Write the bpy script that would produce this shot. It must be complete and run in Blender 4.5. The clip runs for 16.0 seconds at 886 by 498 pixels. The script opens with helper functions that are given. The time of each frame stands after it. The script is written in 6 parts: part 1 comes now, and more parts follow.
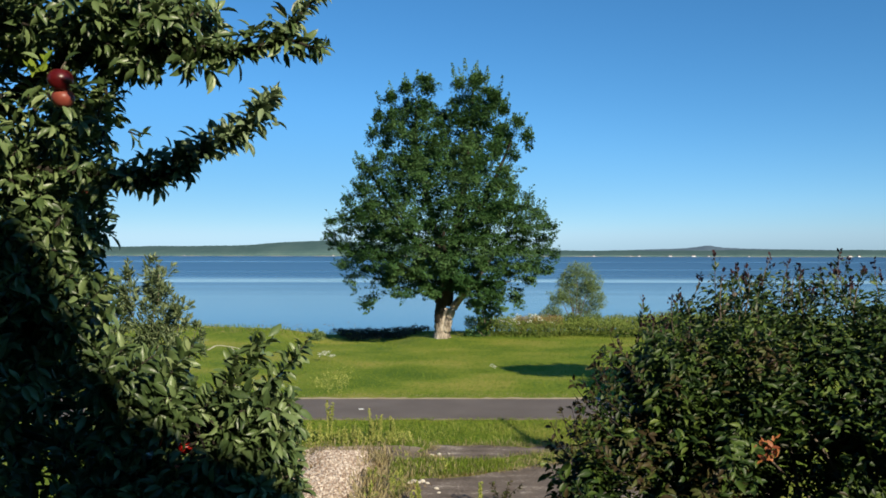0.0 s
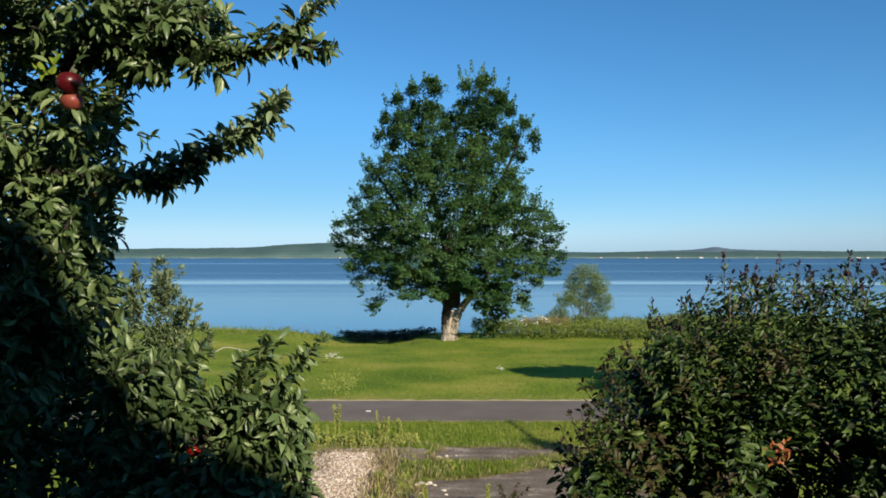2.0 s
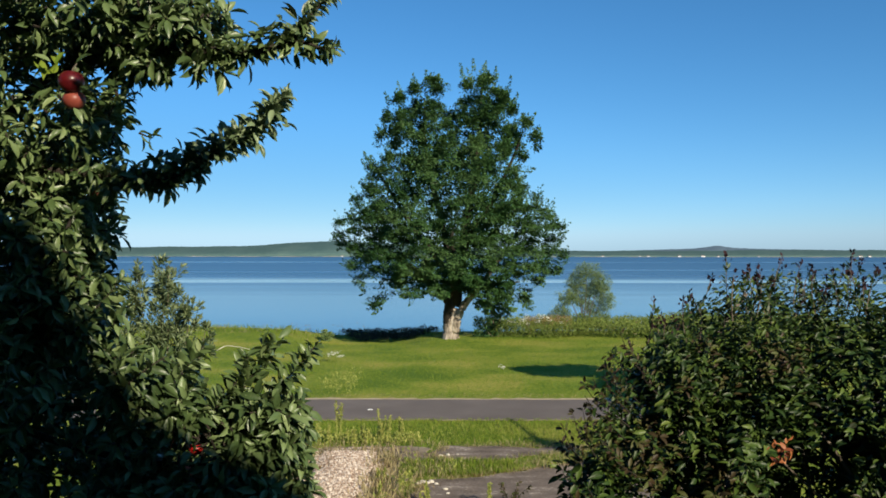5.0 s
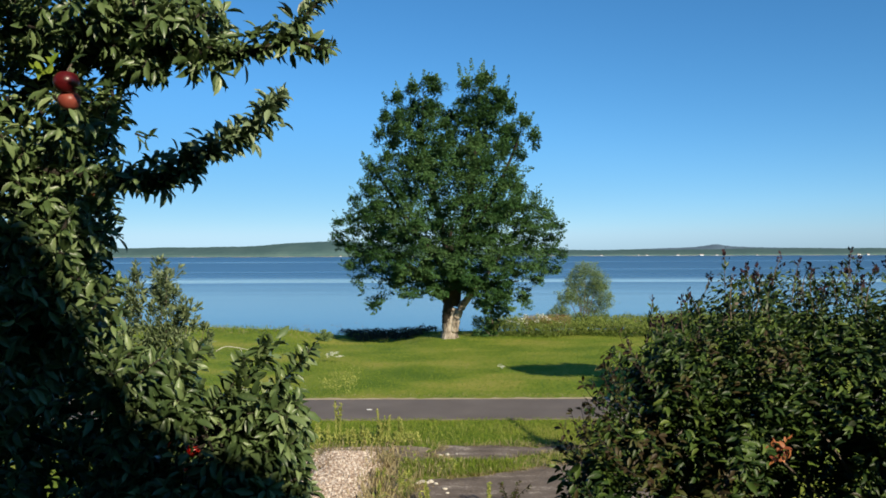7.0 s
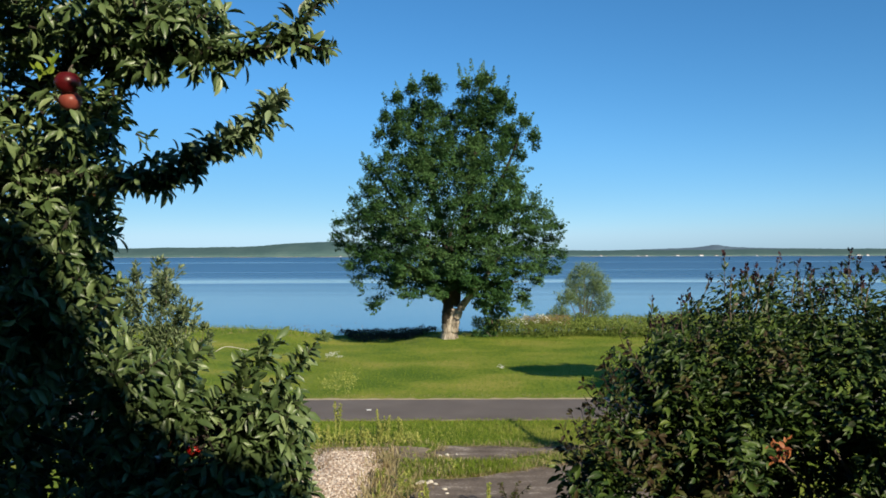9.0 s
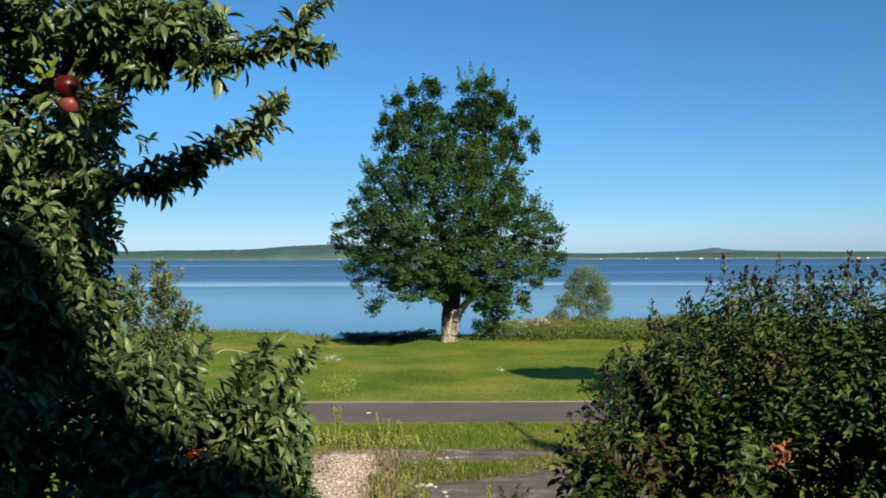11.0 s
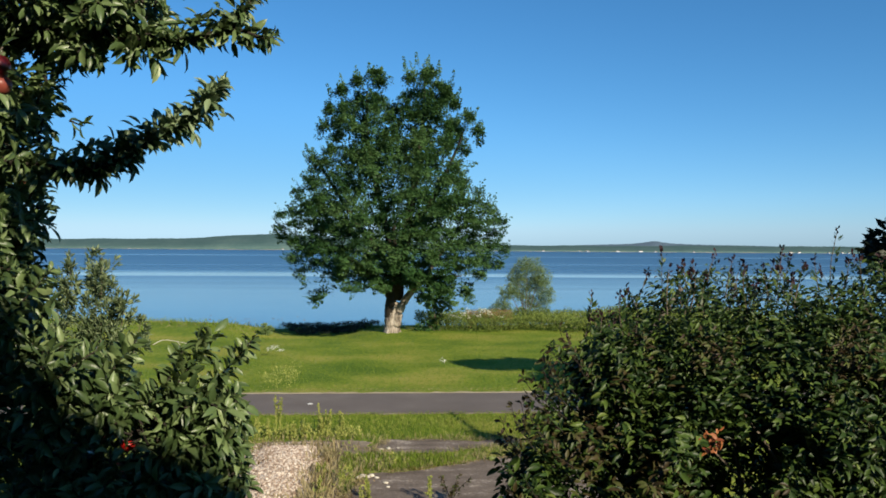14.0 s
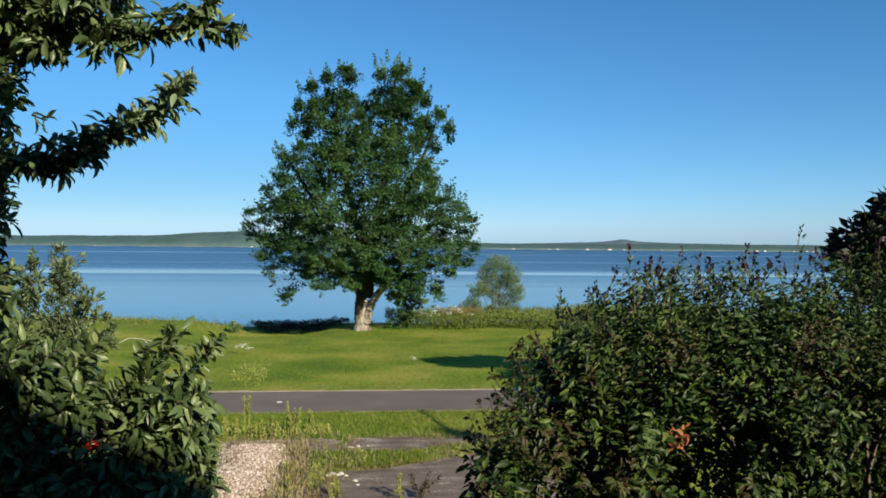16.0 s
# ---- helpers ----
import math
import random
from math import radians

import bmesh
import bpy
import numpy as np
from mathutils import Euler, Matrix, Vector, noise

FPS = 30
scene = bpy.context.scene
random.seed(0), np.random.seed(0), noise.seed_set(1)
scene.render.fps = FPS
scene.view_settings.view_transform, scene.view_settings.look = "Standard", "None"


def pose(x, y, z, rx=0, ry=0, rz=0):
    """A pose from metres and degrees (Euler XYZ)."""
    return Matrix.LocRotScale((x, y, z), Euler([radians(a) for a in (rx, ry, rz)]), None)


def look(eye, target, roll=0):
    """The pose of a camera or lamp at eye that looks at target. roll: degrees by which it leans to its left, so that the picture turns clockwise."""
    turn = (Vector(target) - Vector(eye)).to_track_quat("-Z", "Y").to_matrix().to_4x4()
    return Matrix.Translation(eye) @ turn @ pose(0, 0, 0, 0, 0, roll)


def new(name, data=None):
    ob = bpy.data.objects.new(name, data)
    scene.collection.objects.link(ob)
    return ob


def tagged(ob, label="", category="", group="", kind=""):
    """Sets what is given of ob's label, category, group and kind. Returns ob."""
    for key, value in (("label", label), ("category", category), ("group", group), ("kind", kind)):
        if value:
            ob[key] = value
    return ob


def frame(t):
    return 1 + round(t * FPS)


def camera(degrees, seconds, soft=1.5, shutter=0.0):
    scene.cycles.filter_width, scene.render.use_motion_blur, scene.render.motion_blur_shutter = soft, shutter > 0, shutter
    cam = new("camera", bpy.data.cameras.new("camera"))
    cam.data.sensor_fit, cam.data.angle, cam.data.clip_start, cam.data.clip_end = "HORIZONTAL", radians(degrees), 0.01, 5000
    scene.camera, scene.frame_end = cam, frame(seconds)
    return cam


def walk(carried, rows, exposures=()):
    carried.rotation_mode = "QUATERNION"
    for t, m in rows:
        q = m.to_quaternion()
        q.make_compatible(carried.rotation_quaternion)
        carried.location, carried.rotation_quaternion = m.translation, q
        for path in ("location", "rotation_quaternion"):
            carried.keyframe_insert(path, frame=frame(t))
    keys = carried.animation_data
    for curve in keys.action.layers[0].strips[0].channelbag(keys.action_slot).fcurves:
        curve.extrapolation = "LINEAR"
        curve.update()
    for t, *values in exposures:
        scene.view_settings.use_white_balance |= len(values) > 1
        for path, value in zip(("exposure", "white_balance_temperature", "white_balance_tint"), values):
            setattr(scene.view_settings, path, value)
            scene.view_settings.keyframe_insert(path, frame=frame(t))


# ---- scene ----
EYE = 4.8            # eye height over the lower lawn, metres
SEA = -3.0           # level of the bay

# ---------------------------------------------------------------- camera
cam = camera(55.53, 16.0, soft=1.7)
PATH = [
    (0, 0.0032, -0.0082, -0.0016, -0.583, 0.365, -0.097),
    (0.5, -0.0017, -0.0025, -0.0028, -0.115, 0.220, -0.146),
    (1, -0.0029, -0.0020, -0.0019, -0.024, 0.497, 0.038),
    (1.5, -0.0035, -0.0035, -0.0014, -0.029, 0.423, -0.040),
    (2, -0.0021, -0.0016, -0.0002, -0.123, 0.487, -0.013),
    (2.5, 0.0012, -0.0003, 0.0005, -0.008, 0.531, 0.281),
    (3, 0.0, 0.0, 0.0, 0.0, 0.446, 0.0),
    (3.5, -0.0033, 0.0003, -0.0011, 0.028, 0.352, -0.119),
    (4, -0.0054, -0.0005, -0.0003, 0.077, 0.344, -0.155),
    (6.5, 0.0028, 0.0002, 0.0014, -0.125, 0.475, 0.160),
    (7, 0.0013, 0.0067, 0.0008, -0.089, 0.371, 0.188),
    (7.5, 0.0, 0.0061, 0.0008, -0.164, 0.467, 0.090),
    (8, -0.0021, 0.0041, 0.0007, -0.046, 0.440, 0.065),
    (8.5, -0.0007, 0.0071, -0.0001, -0.139, 0.369, 0.091),
    (9, -0.0005, 0.0036, 0.0011, -0.109, 0.395, 0.153),
    (11.5, -0.0002, 0.0012, 0.0020, -0.154, 0.601, 0.159),
    (12, 0.0026, -0.0021, 0.0019, -0.626, 0.529, 0.107),
    (12.5, 0.0036, -0.0042, 0.0022, -1.522, 0.552, 0.005),
    (13, 0.0029, -0.0022, 0.0013, -2.262, 0.274, -0.176),
    (13.5, 0.0024, -0.0013, 0.0007, -2.865, 0.097, -0.169),
    (14, 0.0042, 0.0040, -0.0010, -3.948, -0.010, -0.392),
    (14.5, 0.0027, 0.0057, -0.0010, -4.166, 0.063, -0.440),
    (15, 0.0028, 0.0034, -0.0010, -4.530, 0.012, -0.470),
    (15.5, 0.0053, 0.0026, -0.0006, -5.223, -0.114, -0.509),
    (16, 0.0081, 0.0062, -0.0019, -5.966, -0.155, -0.509),
]
walk(cam, [(t, pose(x, y, EYE + z, 90 + pitch, roll, yaw)) for t, x, y, z, yaw, pitch, roll in PATH],
     exposures=((0.0, 0.42), (16.0, 0.42)))

# ---------------------------------------------------------------- light
SUN_TO = Vector((0.530, -0.848, 0.0)).normalized()
SUN_EL = radians(26.0)
world = bpy.data.worlds.new("sky")
scene.world = world
world.use_nodes = True
wn = world.node_tree.nodes
sky = wn.new("ShaderNodeTexSky")
sky.sky_type = 'NISHITA'
sky.sun_disc = False
sky.sun_elevation = SUN_EL
sky.sun_rotation = math.atan2(SUN_TO.x, SUN_TO.y)
sky.air_density, sky.dust_density, sky.ozone_density = 1.0, 0.0, 4.5
rich = wn.new("ShaderNodeHueSaturation")
rich.inputs["Saturation"].default_value = 1.08
clear = wn.new("ShaderNodeMix")
clear.data_type, clear.blend_type = 'RGBA', 'MULTIPLY'
clear.inputs[0].default_value = 1.0
clear.inputs[7].default_value = (0.65, 0.88, 1.10, 1)
world.node_tree.links.new(sky.outputs[0], rich.inputs["Color"])
world.node_tree.links.new(rich.outputs[0], clear.inputs[6])
# clear late-summer air: a bluer horizon and a softer zenith
split, joined = wn.new("ShaderNodeSeparateColor"), wn.new("ShaderNodeCombineColor")
world.node_tree.links.new(clear.outputs[2], split.inputs[0])
wl = world.node_tree.links


def sky_math(op, a, b, c=None):
    m = wn.new("ShaderNodeMath")
    m.operation = op
    for slot, val in enumerate((a, b, c)):
        if val is None:
            continue
        if isinstance(val, float):
            m.inputs[slot].default_value = val
        else:
            wl.new(val, m.inputs[slot])
    return m.outputs[0]


ratio_r = sky_math('DIVIDE', split.outputs[0], split.outputs[2])
ratio_g = sky_math('DIVIDE', split.outputs[1], split.outputs[2])
blue = sky_math('SMOOTH_MIN', sky_math('MULTIPLY', split.outputs[2], sky_math('MINIMUM', sky_math('MULTIPLY', sky_math('POWER', ratio_r, 0.14), 1.123), 0.98)), 7.6, 1.0)
red = sky_math('MULTIPLY', sky_math('POWER', ratio_r, 1.036), 0.895)
green = sky_math('MULTIPLY', sky_math('POWER', ratio_g, 0.763), 0.86)
wl.new(sky_math('MULTIPLY', blue, sky_math('SMOOTH_MIN', red, 0.56, 0.12)), joined.inputs[0])
wl.new(sky_math('MULTIPLY', blue, sky_math('SMOOTH_MIN', green, 0.825, 0.08)), joined.inputs[1])
wl.new(blue, joined.inputs[2])
world.node_tree.links.new(joined.outputs[0], wn["Background"].inputs[0])
wn["Background"].inputs[1].default_value = 0.096
lamp = bpy.data.lights.new("sun", 'SUN')
lamp.energy, lamp.angle, lamp.color = 5.0, radians(0.5), (1.0, 0.885, 0.67)
sun_dir = SUN_TO * math.cos(SUN_EL) + Vector((0, 0, math.sin(SUN_EL)))
sun = new("sun", lamp)
sun.matrix_world = look(sun_dir * 60, (0, 0, 0))


# ---------------------------------------------------------------- materials
def surface(name, stops, scale=4.0, fine=40.0, rough=0.8, bump=0.3, bump_dist=0.01, spec=0.3, stretch=(1, 1, 1),
            translucent=0.0, per_leaf=0.0, detail=6.0):
    """A procedural surface: colour stops over noise at two scales, fine relief, and where asked a tint for each leaf."""
    m = bpy.data.materials.new(name)
    m.use_nodes = True
    nt = m.node_tree
    n, l = nt.nodes, nt.links
    bsdf = n["Principled BSDF"]
    bsdf.inputs["Roughness"].default_value = rough
    bsdf.inputs["Specular IOR Level"].default_value = spec
    geo = n.new("ShaderNodeNewGeometry")
    mapping = n.new("ShaderNodeMapping")
    mapping.inputs["Scale"].default_value = stretch
    l.new(geo.outputs["Position"], mapping.inputs["Vector"])
    big = n.new("ShaderNodeTexNoise")
    big.inputs["Scale"].default_value, big.inputs["Detail"].default_value = scale, detail
    small = n.new("ShaderNodeTexNoise")
    small.inputs["Scale"].default_value, small.inputs["Detail"].default_value = fine, 4.0
    for t in (big, small):
        l.new(mapping.outputs[0], t.inputs["Vector"])
    mix = n.new("ShaderNodeMath")
    mix.operation = 'MULTIPLY_ADD'
    mix.inputs[1].default_value = 0.35
    l.new(small.outputs["Fac"], mix.inputs[0])
    scaled = n.new("ShaderNodeMath")
    scaled.operation = 'MULTIPLY'
    scaled.inputs[1].default_value = 0.65
    l.new(big.outputs["Fac"], scaled.inputs[0])
    l.new(scaled.outputs[0], mix.inputs[2])
    fac = mix.outputs[0]
    if per_leaf:
        info = n.new("ShaderNodeObjectInfo")
        add = n.new("ShaderNodeMath")
        add.operation = 'ADD'
        l.new(geo.outputs["Random Per Island"], add.inputs[0])
        l.new(info.outputs["Random"], add.inputs[1])
        fract = n.new("ShaderNodeMath")
        fract.operation = 'FRACT'
        l.new(add.outputs[0], fract.inputs[0])
        blend = n.new("ShaderNodeMix")
        blend.inputs[0].default_value = per_leaf
        l.new(fac, blend.inputs[2])
        l.new(fract.outputs[0], blend.inputs[3])
        fac = blend.outputs[0]
    ramp = n.new("ShaderNodeValToRGB")
    els = ramp.color_ramp.elements
    els[0].position, els[0].color = stops[0][0], (*stops[0][1], 1)
    els[1].position, els[1].color = stops[-1][0], (*stops[-1][1], 1)
    for p, c in stops[1:-1]:
        e = els.new(p)
        e.color = (*c, 1)
    l.new(fac, ramp.inputs[0])
    l.new(ramp.outputs[0], bsdf.inputs["Base Color"])
    if bump:
        b = n.new("ShaderNodeBump")
        b.inputs["Strength"].default_value, b.inputs["Distance"].default_value = bump, bump_dist
        l.new(small.outputs["Fac"], b.inputs["Height"])
        l.new(b.outputs[0], bsdf.inputs["Normal"])
    if translucent:
        tr = n.new("ShaderNodeBsdfTranslucent")
        l.new(ramp.outputs[0], tr.inputs["Color"])
        ms = n.new("ShaderNodeMixShader")
        ms.inputs[0].default_value = translucent
        l.new(bsdf.outputs[0], ms.inputs[1])
        l.new(tr.outputs[0], ms.inputs[2])
        l.new(ms.outputs[0], n["Material Output"].inputs["Surface"])
    return m


M_LAWN = surface("lawn_grass", [(0.39, (0.085, 0.150, 0.016)), (0.5, (0.170, 0.228, 0.026)), (0.61, (0.30, 0.29, 0.060))],
                 scale=0.28, fine=7.0, rough=0.9, bump=0.8, bump_dist=0.06, spec=0.1, stretch=(0.8, 0.9, 1))
M_BLADE = surface("grass_blades", [(0.2, (0.100, 0.175, 0.019)), (0.6, (0.195, 0.260, 0.032)), (0.9, (0.35, 0.34, 0.080))],
                  scale=0.3, fine=20.0, rough=0.7, bump=0.0, spec=0.15, translucent=0.3, per_leaf=0.45)
M_DRY = surface("dry_grass", [(0.2, (0.22, 0.18, 0.085)), (0.6, (0.38, 0.32, 0.17)), (0.9, (0.52, 0.45, 0.28))],
                scale=0.8, fine=20.0, rough=0.8, bump=0.0, spec=0.1, translucent=0.25, per_leaf=0.6)
M_HERB = surface("leafy_weeds", [(0.2, (0.085, 0.125, 0.028)), (0.6, (0.150, 0.198, 0.042)), (0.9, (0.235, 0.265, 0.07))],
                 scale=0.6, fine=20.0, rough=0.7, bump=0.0, spec=0.15, translucent=0.25, per_leaf=0.55)
M_GOLD = surface("goldenrod", [(0.2, (0.20, 0.25, 0.06)), (0.55, (0.36, 0.38, 0.10)), (0.9, (0.52, 0.48, 0.16))],
                 scale=2.0, fine=20.0, rough=0.8, bump=0.0, spec=0.1, translucent=0.3, per_leaf=0.6)
M_ASPHALT = surface("worn_asphalt", [(0.3, (0.125, 0.105, 0.094)), (0.55, (0.160, 0.136, 0.122)), (0.75, (0.215, 0.183, 0.160))],
                    scale=0.5, fine=60.0, rough=0.9, bump=0.5, bump_dist=0.01, spec=0.2)
M_OLD = surface("broken_asphalt", [(0.36, (0.110, 0.084, 0.066)), (0.46, (0.165, 0.132, 0.108)), (0.54, (0.20, 0.160, 0.130)), (0.59, (0.30, 0.25, 0.205)), (0.64, (0.45, 0.39, 0.33))],
                scale=1.7, fine=22.0, rough=0.95, bump=0.9, bump_dist=0.03, spec=0.12, stretch=(0.7, 1.3, 1))
M_SAND = surface("sandy_shoulder", [(0.3, (0.32, 0.25, 0.15)), (0.7, (0.54, 0.45, 0.31))], scale=2.0, fine=40.0, rough=0.95, bump=0.5)
M_GRAVEL = surface("pale_gravel", [(0.15, (0.20, 0.135, 0.095)), (0.5, (0.43, 0.34, 0.275)), (0.9, (0.70, 0.62, 0.54))],
                   scale=3.0, fine=60.0, rough=0.9, bump=0.4, per_leaf=0.7)
M_SHORE = surface("shore_stone", [(0.3, (0.07, 0.06, 0.045)), (0.7, (0.26, 0.23, 0.18))], scale=0.8, fine=8.0, rough=0.9, bump=0.6, bump_dist=0.1)
M_BARK = surface("grey_bark", [(0.3, (0.06, 0.05, 0.04)), (0.6, (0.16, 0.13, 0.10))], scale=3.0, fine=30.0, stretch=(1, 1, 0.25), rough=0.95, bump=0.8, bump_dist=0.02)
M_PALE = surface("pale_peeling_bark", [(0.40, (0.07, 0.055, 0.045)), (0.50, (0.27, 0.225, 0.18)), (0.66, (0.50, 0.44, 0.37))],
                 scale=3.0, fine=14.0, stretch=(1, 1, 0.35), rough=0.9, bump=0.8, bump_dist=0.03)
M_APPLE_LEAF = surface("apple_leaf", [(0.1, (0.030, 0.054, 0.018)), (0.5, (0.082, 0.128, 0.044)), (0.8, (0.165, 0.225, 0.092)), (0.97, (0.33, 0.38, 0.19))],
                       scale=6.0, fine=80.0, rough=0.38, bump=0.15, spec=0.42, translucent=0.16, per_leaf=0.7)
M_BUSH_LEAF = surface("shrub_leaf", [(0.07, (0.053, 0.030, 0.016)), (0.15, (0.012, 0.026, 0.006)), (0.5, (0.027, 0.055, 0.011)), (0.8, (0.067, 0.109, 0.020)), (0.97, (0.167, 0.211, 0.053))],
                      scale=5.0, fine=80.0, rough=0.45, bump=0.15, spec=0.27, translucent=0.14, per_leaf=0.75)
M_BRONZE = surface("bronze_shoot_leaf", [(0.1, (0.032, 0.020, 0.011)), (0.5, (0.055, 0.044, 0.016)), (0.85, (0.070, 0.088, 0.024))],
                   scale=5.0, fine=80.0, rough=0.5, bump=0.1, spec=0.22, translucent=0.12, per_leaf=0.75)
M_TIP = surface("seed_heads", [(0.2, (0.018, 0.010, 0.013)), (0.8, (0.048, 0.024, 0.030))], scale=9.0, fine=80.0, rough=0.8, bump=0.0, spec=0.1, per_leaf=0.7)
M_MAPLE = surface("maple_leaf", [(0.30, (0.013, 0.040, 0.011)), (0.45, (0.036, 0.090, 0.025)), (0.58, (0.082, 0.158, 0.050)), (0.74, (0.145, 0.230, 0.095))],
                  scale=0.5, fine=2.5, rough=0.5, bump=0.0, spec=0.2, translucent=0.15, per_leaf=0.1)
# dark bark; on the great tree the crown's shade is put into it
M_DARK_SHADED_BARK = surface("dark_shaded_bark", [(0.3, (0.016, 0.013, 0.010)), (0.7, (0.05, 0.04, 0.032))], scale=3.0, fine=30.0, stretch=(1, 1, 0.25), rough=0.95, bump=0.8, bump_dist=0.02)
# young apple leaf, with its gloss under the sky put into the pale colour
M_YOUNG_SHEEN = surface("young_sheen_leaf", [(0.1, (0.065, 0.105, 0.045)), (0.5, (0.16, 0.22, 0.115)), (0.8, (0.25, 0.32, 0.18)), (0.97, (0.31, 0.37, 0.22))],
                  scale=6.0, fine=80.0, rough=0.43, bump=0.15, spec=0.4, translucent=0.2, per_leaf=0.7)
M_SALLOW = surface("sallow_leaf", [(0.1, (0.035, 0.055, 0.022)), (0.5, (0.09, 0.13, 0.055)), (0.9, (0.25, 0.30, 0.15))],
                   scale=4.0, fine=40.0, rough=0.5, bump=0.0, spec=0.35, translucent=0.22, per_leaf=0.7)
M_WILLOW = surface("willow_leaf", [(0.1, (0.075, 0.125, 0.042)), (0.5, (0.145, 0.212, 0.075)), (0.9, (0.25, 0.315, 0.12))],
                   scale=0.8, fine=12.0, rough=0.5, bump=0.0, spec=0.3, translucent=0.25, per_leaf=0.35)
# near-black leaves: shade is put into the colour
M_SHADED_LEAF = surface("shaded_leaf", [(0.1, (0.007, 0.011, 0.005)), (0.6, (0.014, 0.020, 0.009)), (0.95, (0.028, 0.034, 0.016))],
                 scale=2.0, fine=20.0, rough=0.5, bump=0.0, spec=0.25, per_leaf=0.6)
# distance haze is put into the woods' blue-green colour
M_HAZY_WOODS = surface("hazy_far_woods", [(0.3, (0.060, 0.112, 0.112)), (0.5, (0.078, 0.134, 0.132)), (0.7, (0.098, 0.156, 0.146))],
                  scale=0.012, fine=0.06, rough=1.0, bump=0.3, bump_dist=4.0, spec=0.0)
# the mountain's blue is distance haze put into the colour
M_HAZY_MOUNT = surface("hazy_far_mountain", [(0.3, (0.105, 0.155, 0.205)), (0.7, (0.13, 0.18, 0.225))], scale=0.004, fine=0.03, rough=1.0, bump=0.2, bump_dist=8.0, spec=0.0)
M_WHITE = surface("white_paint", [(0.3, (0.70, 0.69, 0.66)), (0.7, (0.82, 0.81, 0.78))], scale=0.5, fine=5.0, rough=0.7, bump=0.1)
M_ROOF = surface("grey_shingles", [(0.3, (0.10, 0.095, 0.09)), (0.7, (0.18, 0.17, 0.16))], scale=0.5, fine=6.0, rough=0.9, bump=0.3)
M_SIDING = surface("brown_siding", [(0.3, (0.055, 0.042, 0.032)), (0.7, (0.085, 0.066, 0.05))], scale=0.8, fine=12.0, rough=0.9, bump=0.3)
M_DRIFT = surface("bleached_driftwood", [(0.3, (0.42, 0.38, 0.31)), (0.7, (0.66, 0.61, 0.52))], scale=4.0, fine=30.0, rough=0.9, bump=0.4)
M_APPLE = surface("red_apple_skin", [(0.35, (0.040, 0.003, 0.005)), (0.55, (0.085, 0.006, 0.008)), (0.8, (0.17, 0.02, 0.015))],
                  scale=14.0, fine=70.0, rough=0.33, bump=0.03, bump_dist=0.002, spec=0.4)
M_APPLE_PALE = surface("blush_apple_skin", [(0.3, (0.15, 0.020, 0.016)), (0.6, (0.24, 0.062, 0.042)), (0.8, (0.33, 0.15, 0.08))],
                       scale=14.0, fine=70.0, rough=0.4, bump=0.03, bump_dist=0.002, spec=0.3)
M_APPLE_RED = surface("scarlet_apple_skin", [(0.35, (0.30, 0.008, 0.008)), (0.55, (0.42, 0.014, 0.012)), (0.8, (0.5, 0.04, 0.02))],
                      scale=14.0, fine=70.0, rough=0.35, bump=0.03, bump_dist=0.002, spec=0.4)
M_FLOWER = surface("white_flower", [(0.3, (0.62, 0.62, 0.52)), (0.7, (0.80, 0.80, 0.72))], scale=10.0, fine=60.0, rough=0.8, bump=0.0)
M_ORANGE = surface("orange_leaf", [(0.3, (0.22, 0.06, 0.025)), (0.7, (0.42, 0.16, 0.06))], scale=20.0, fine=80.0, rough=0.5, bump=0.0, translucent=0.2, per_leaf=0.5)


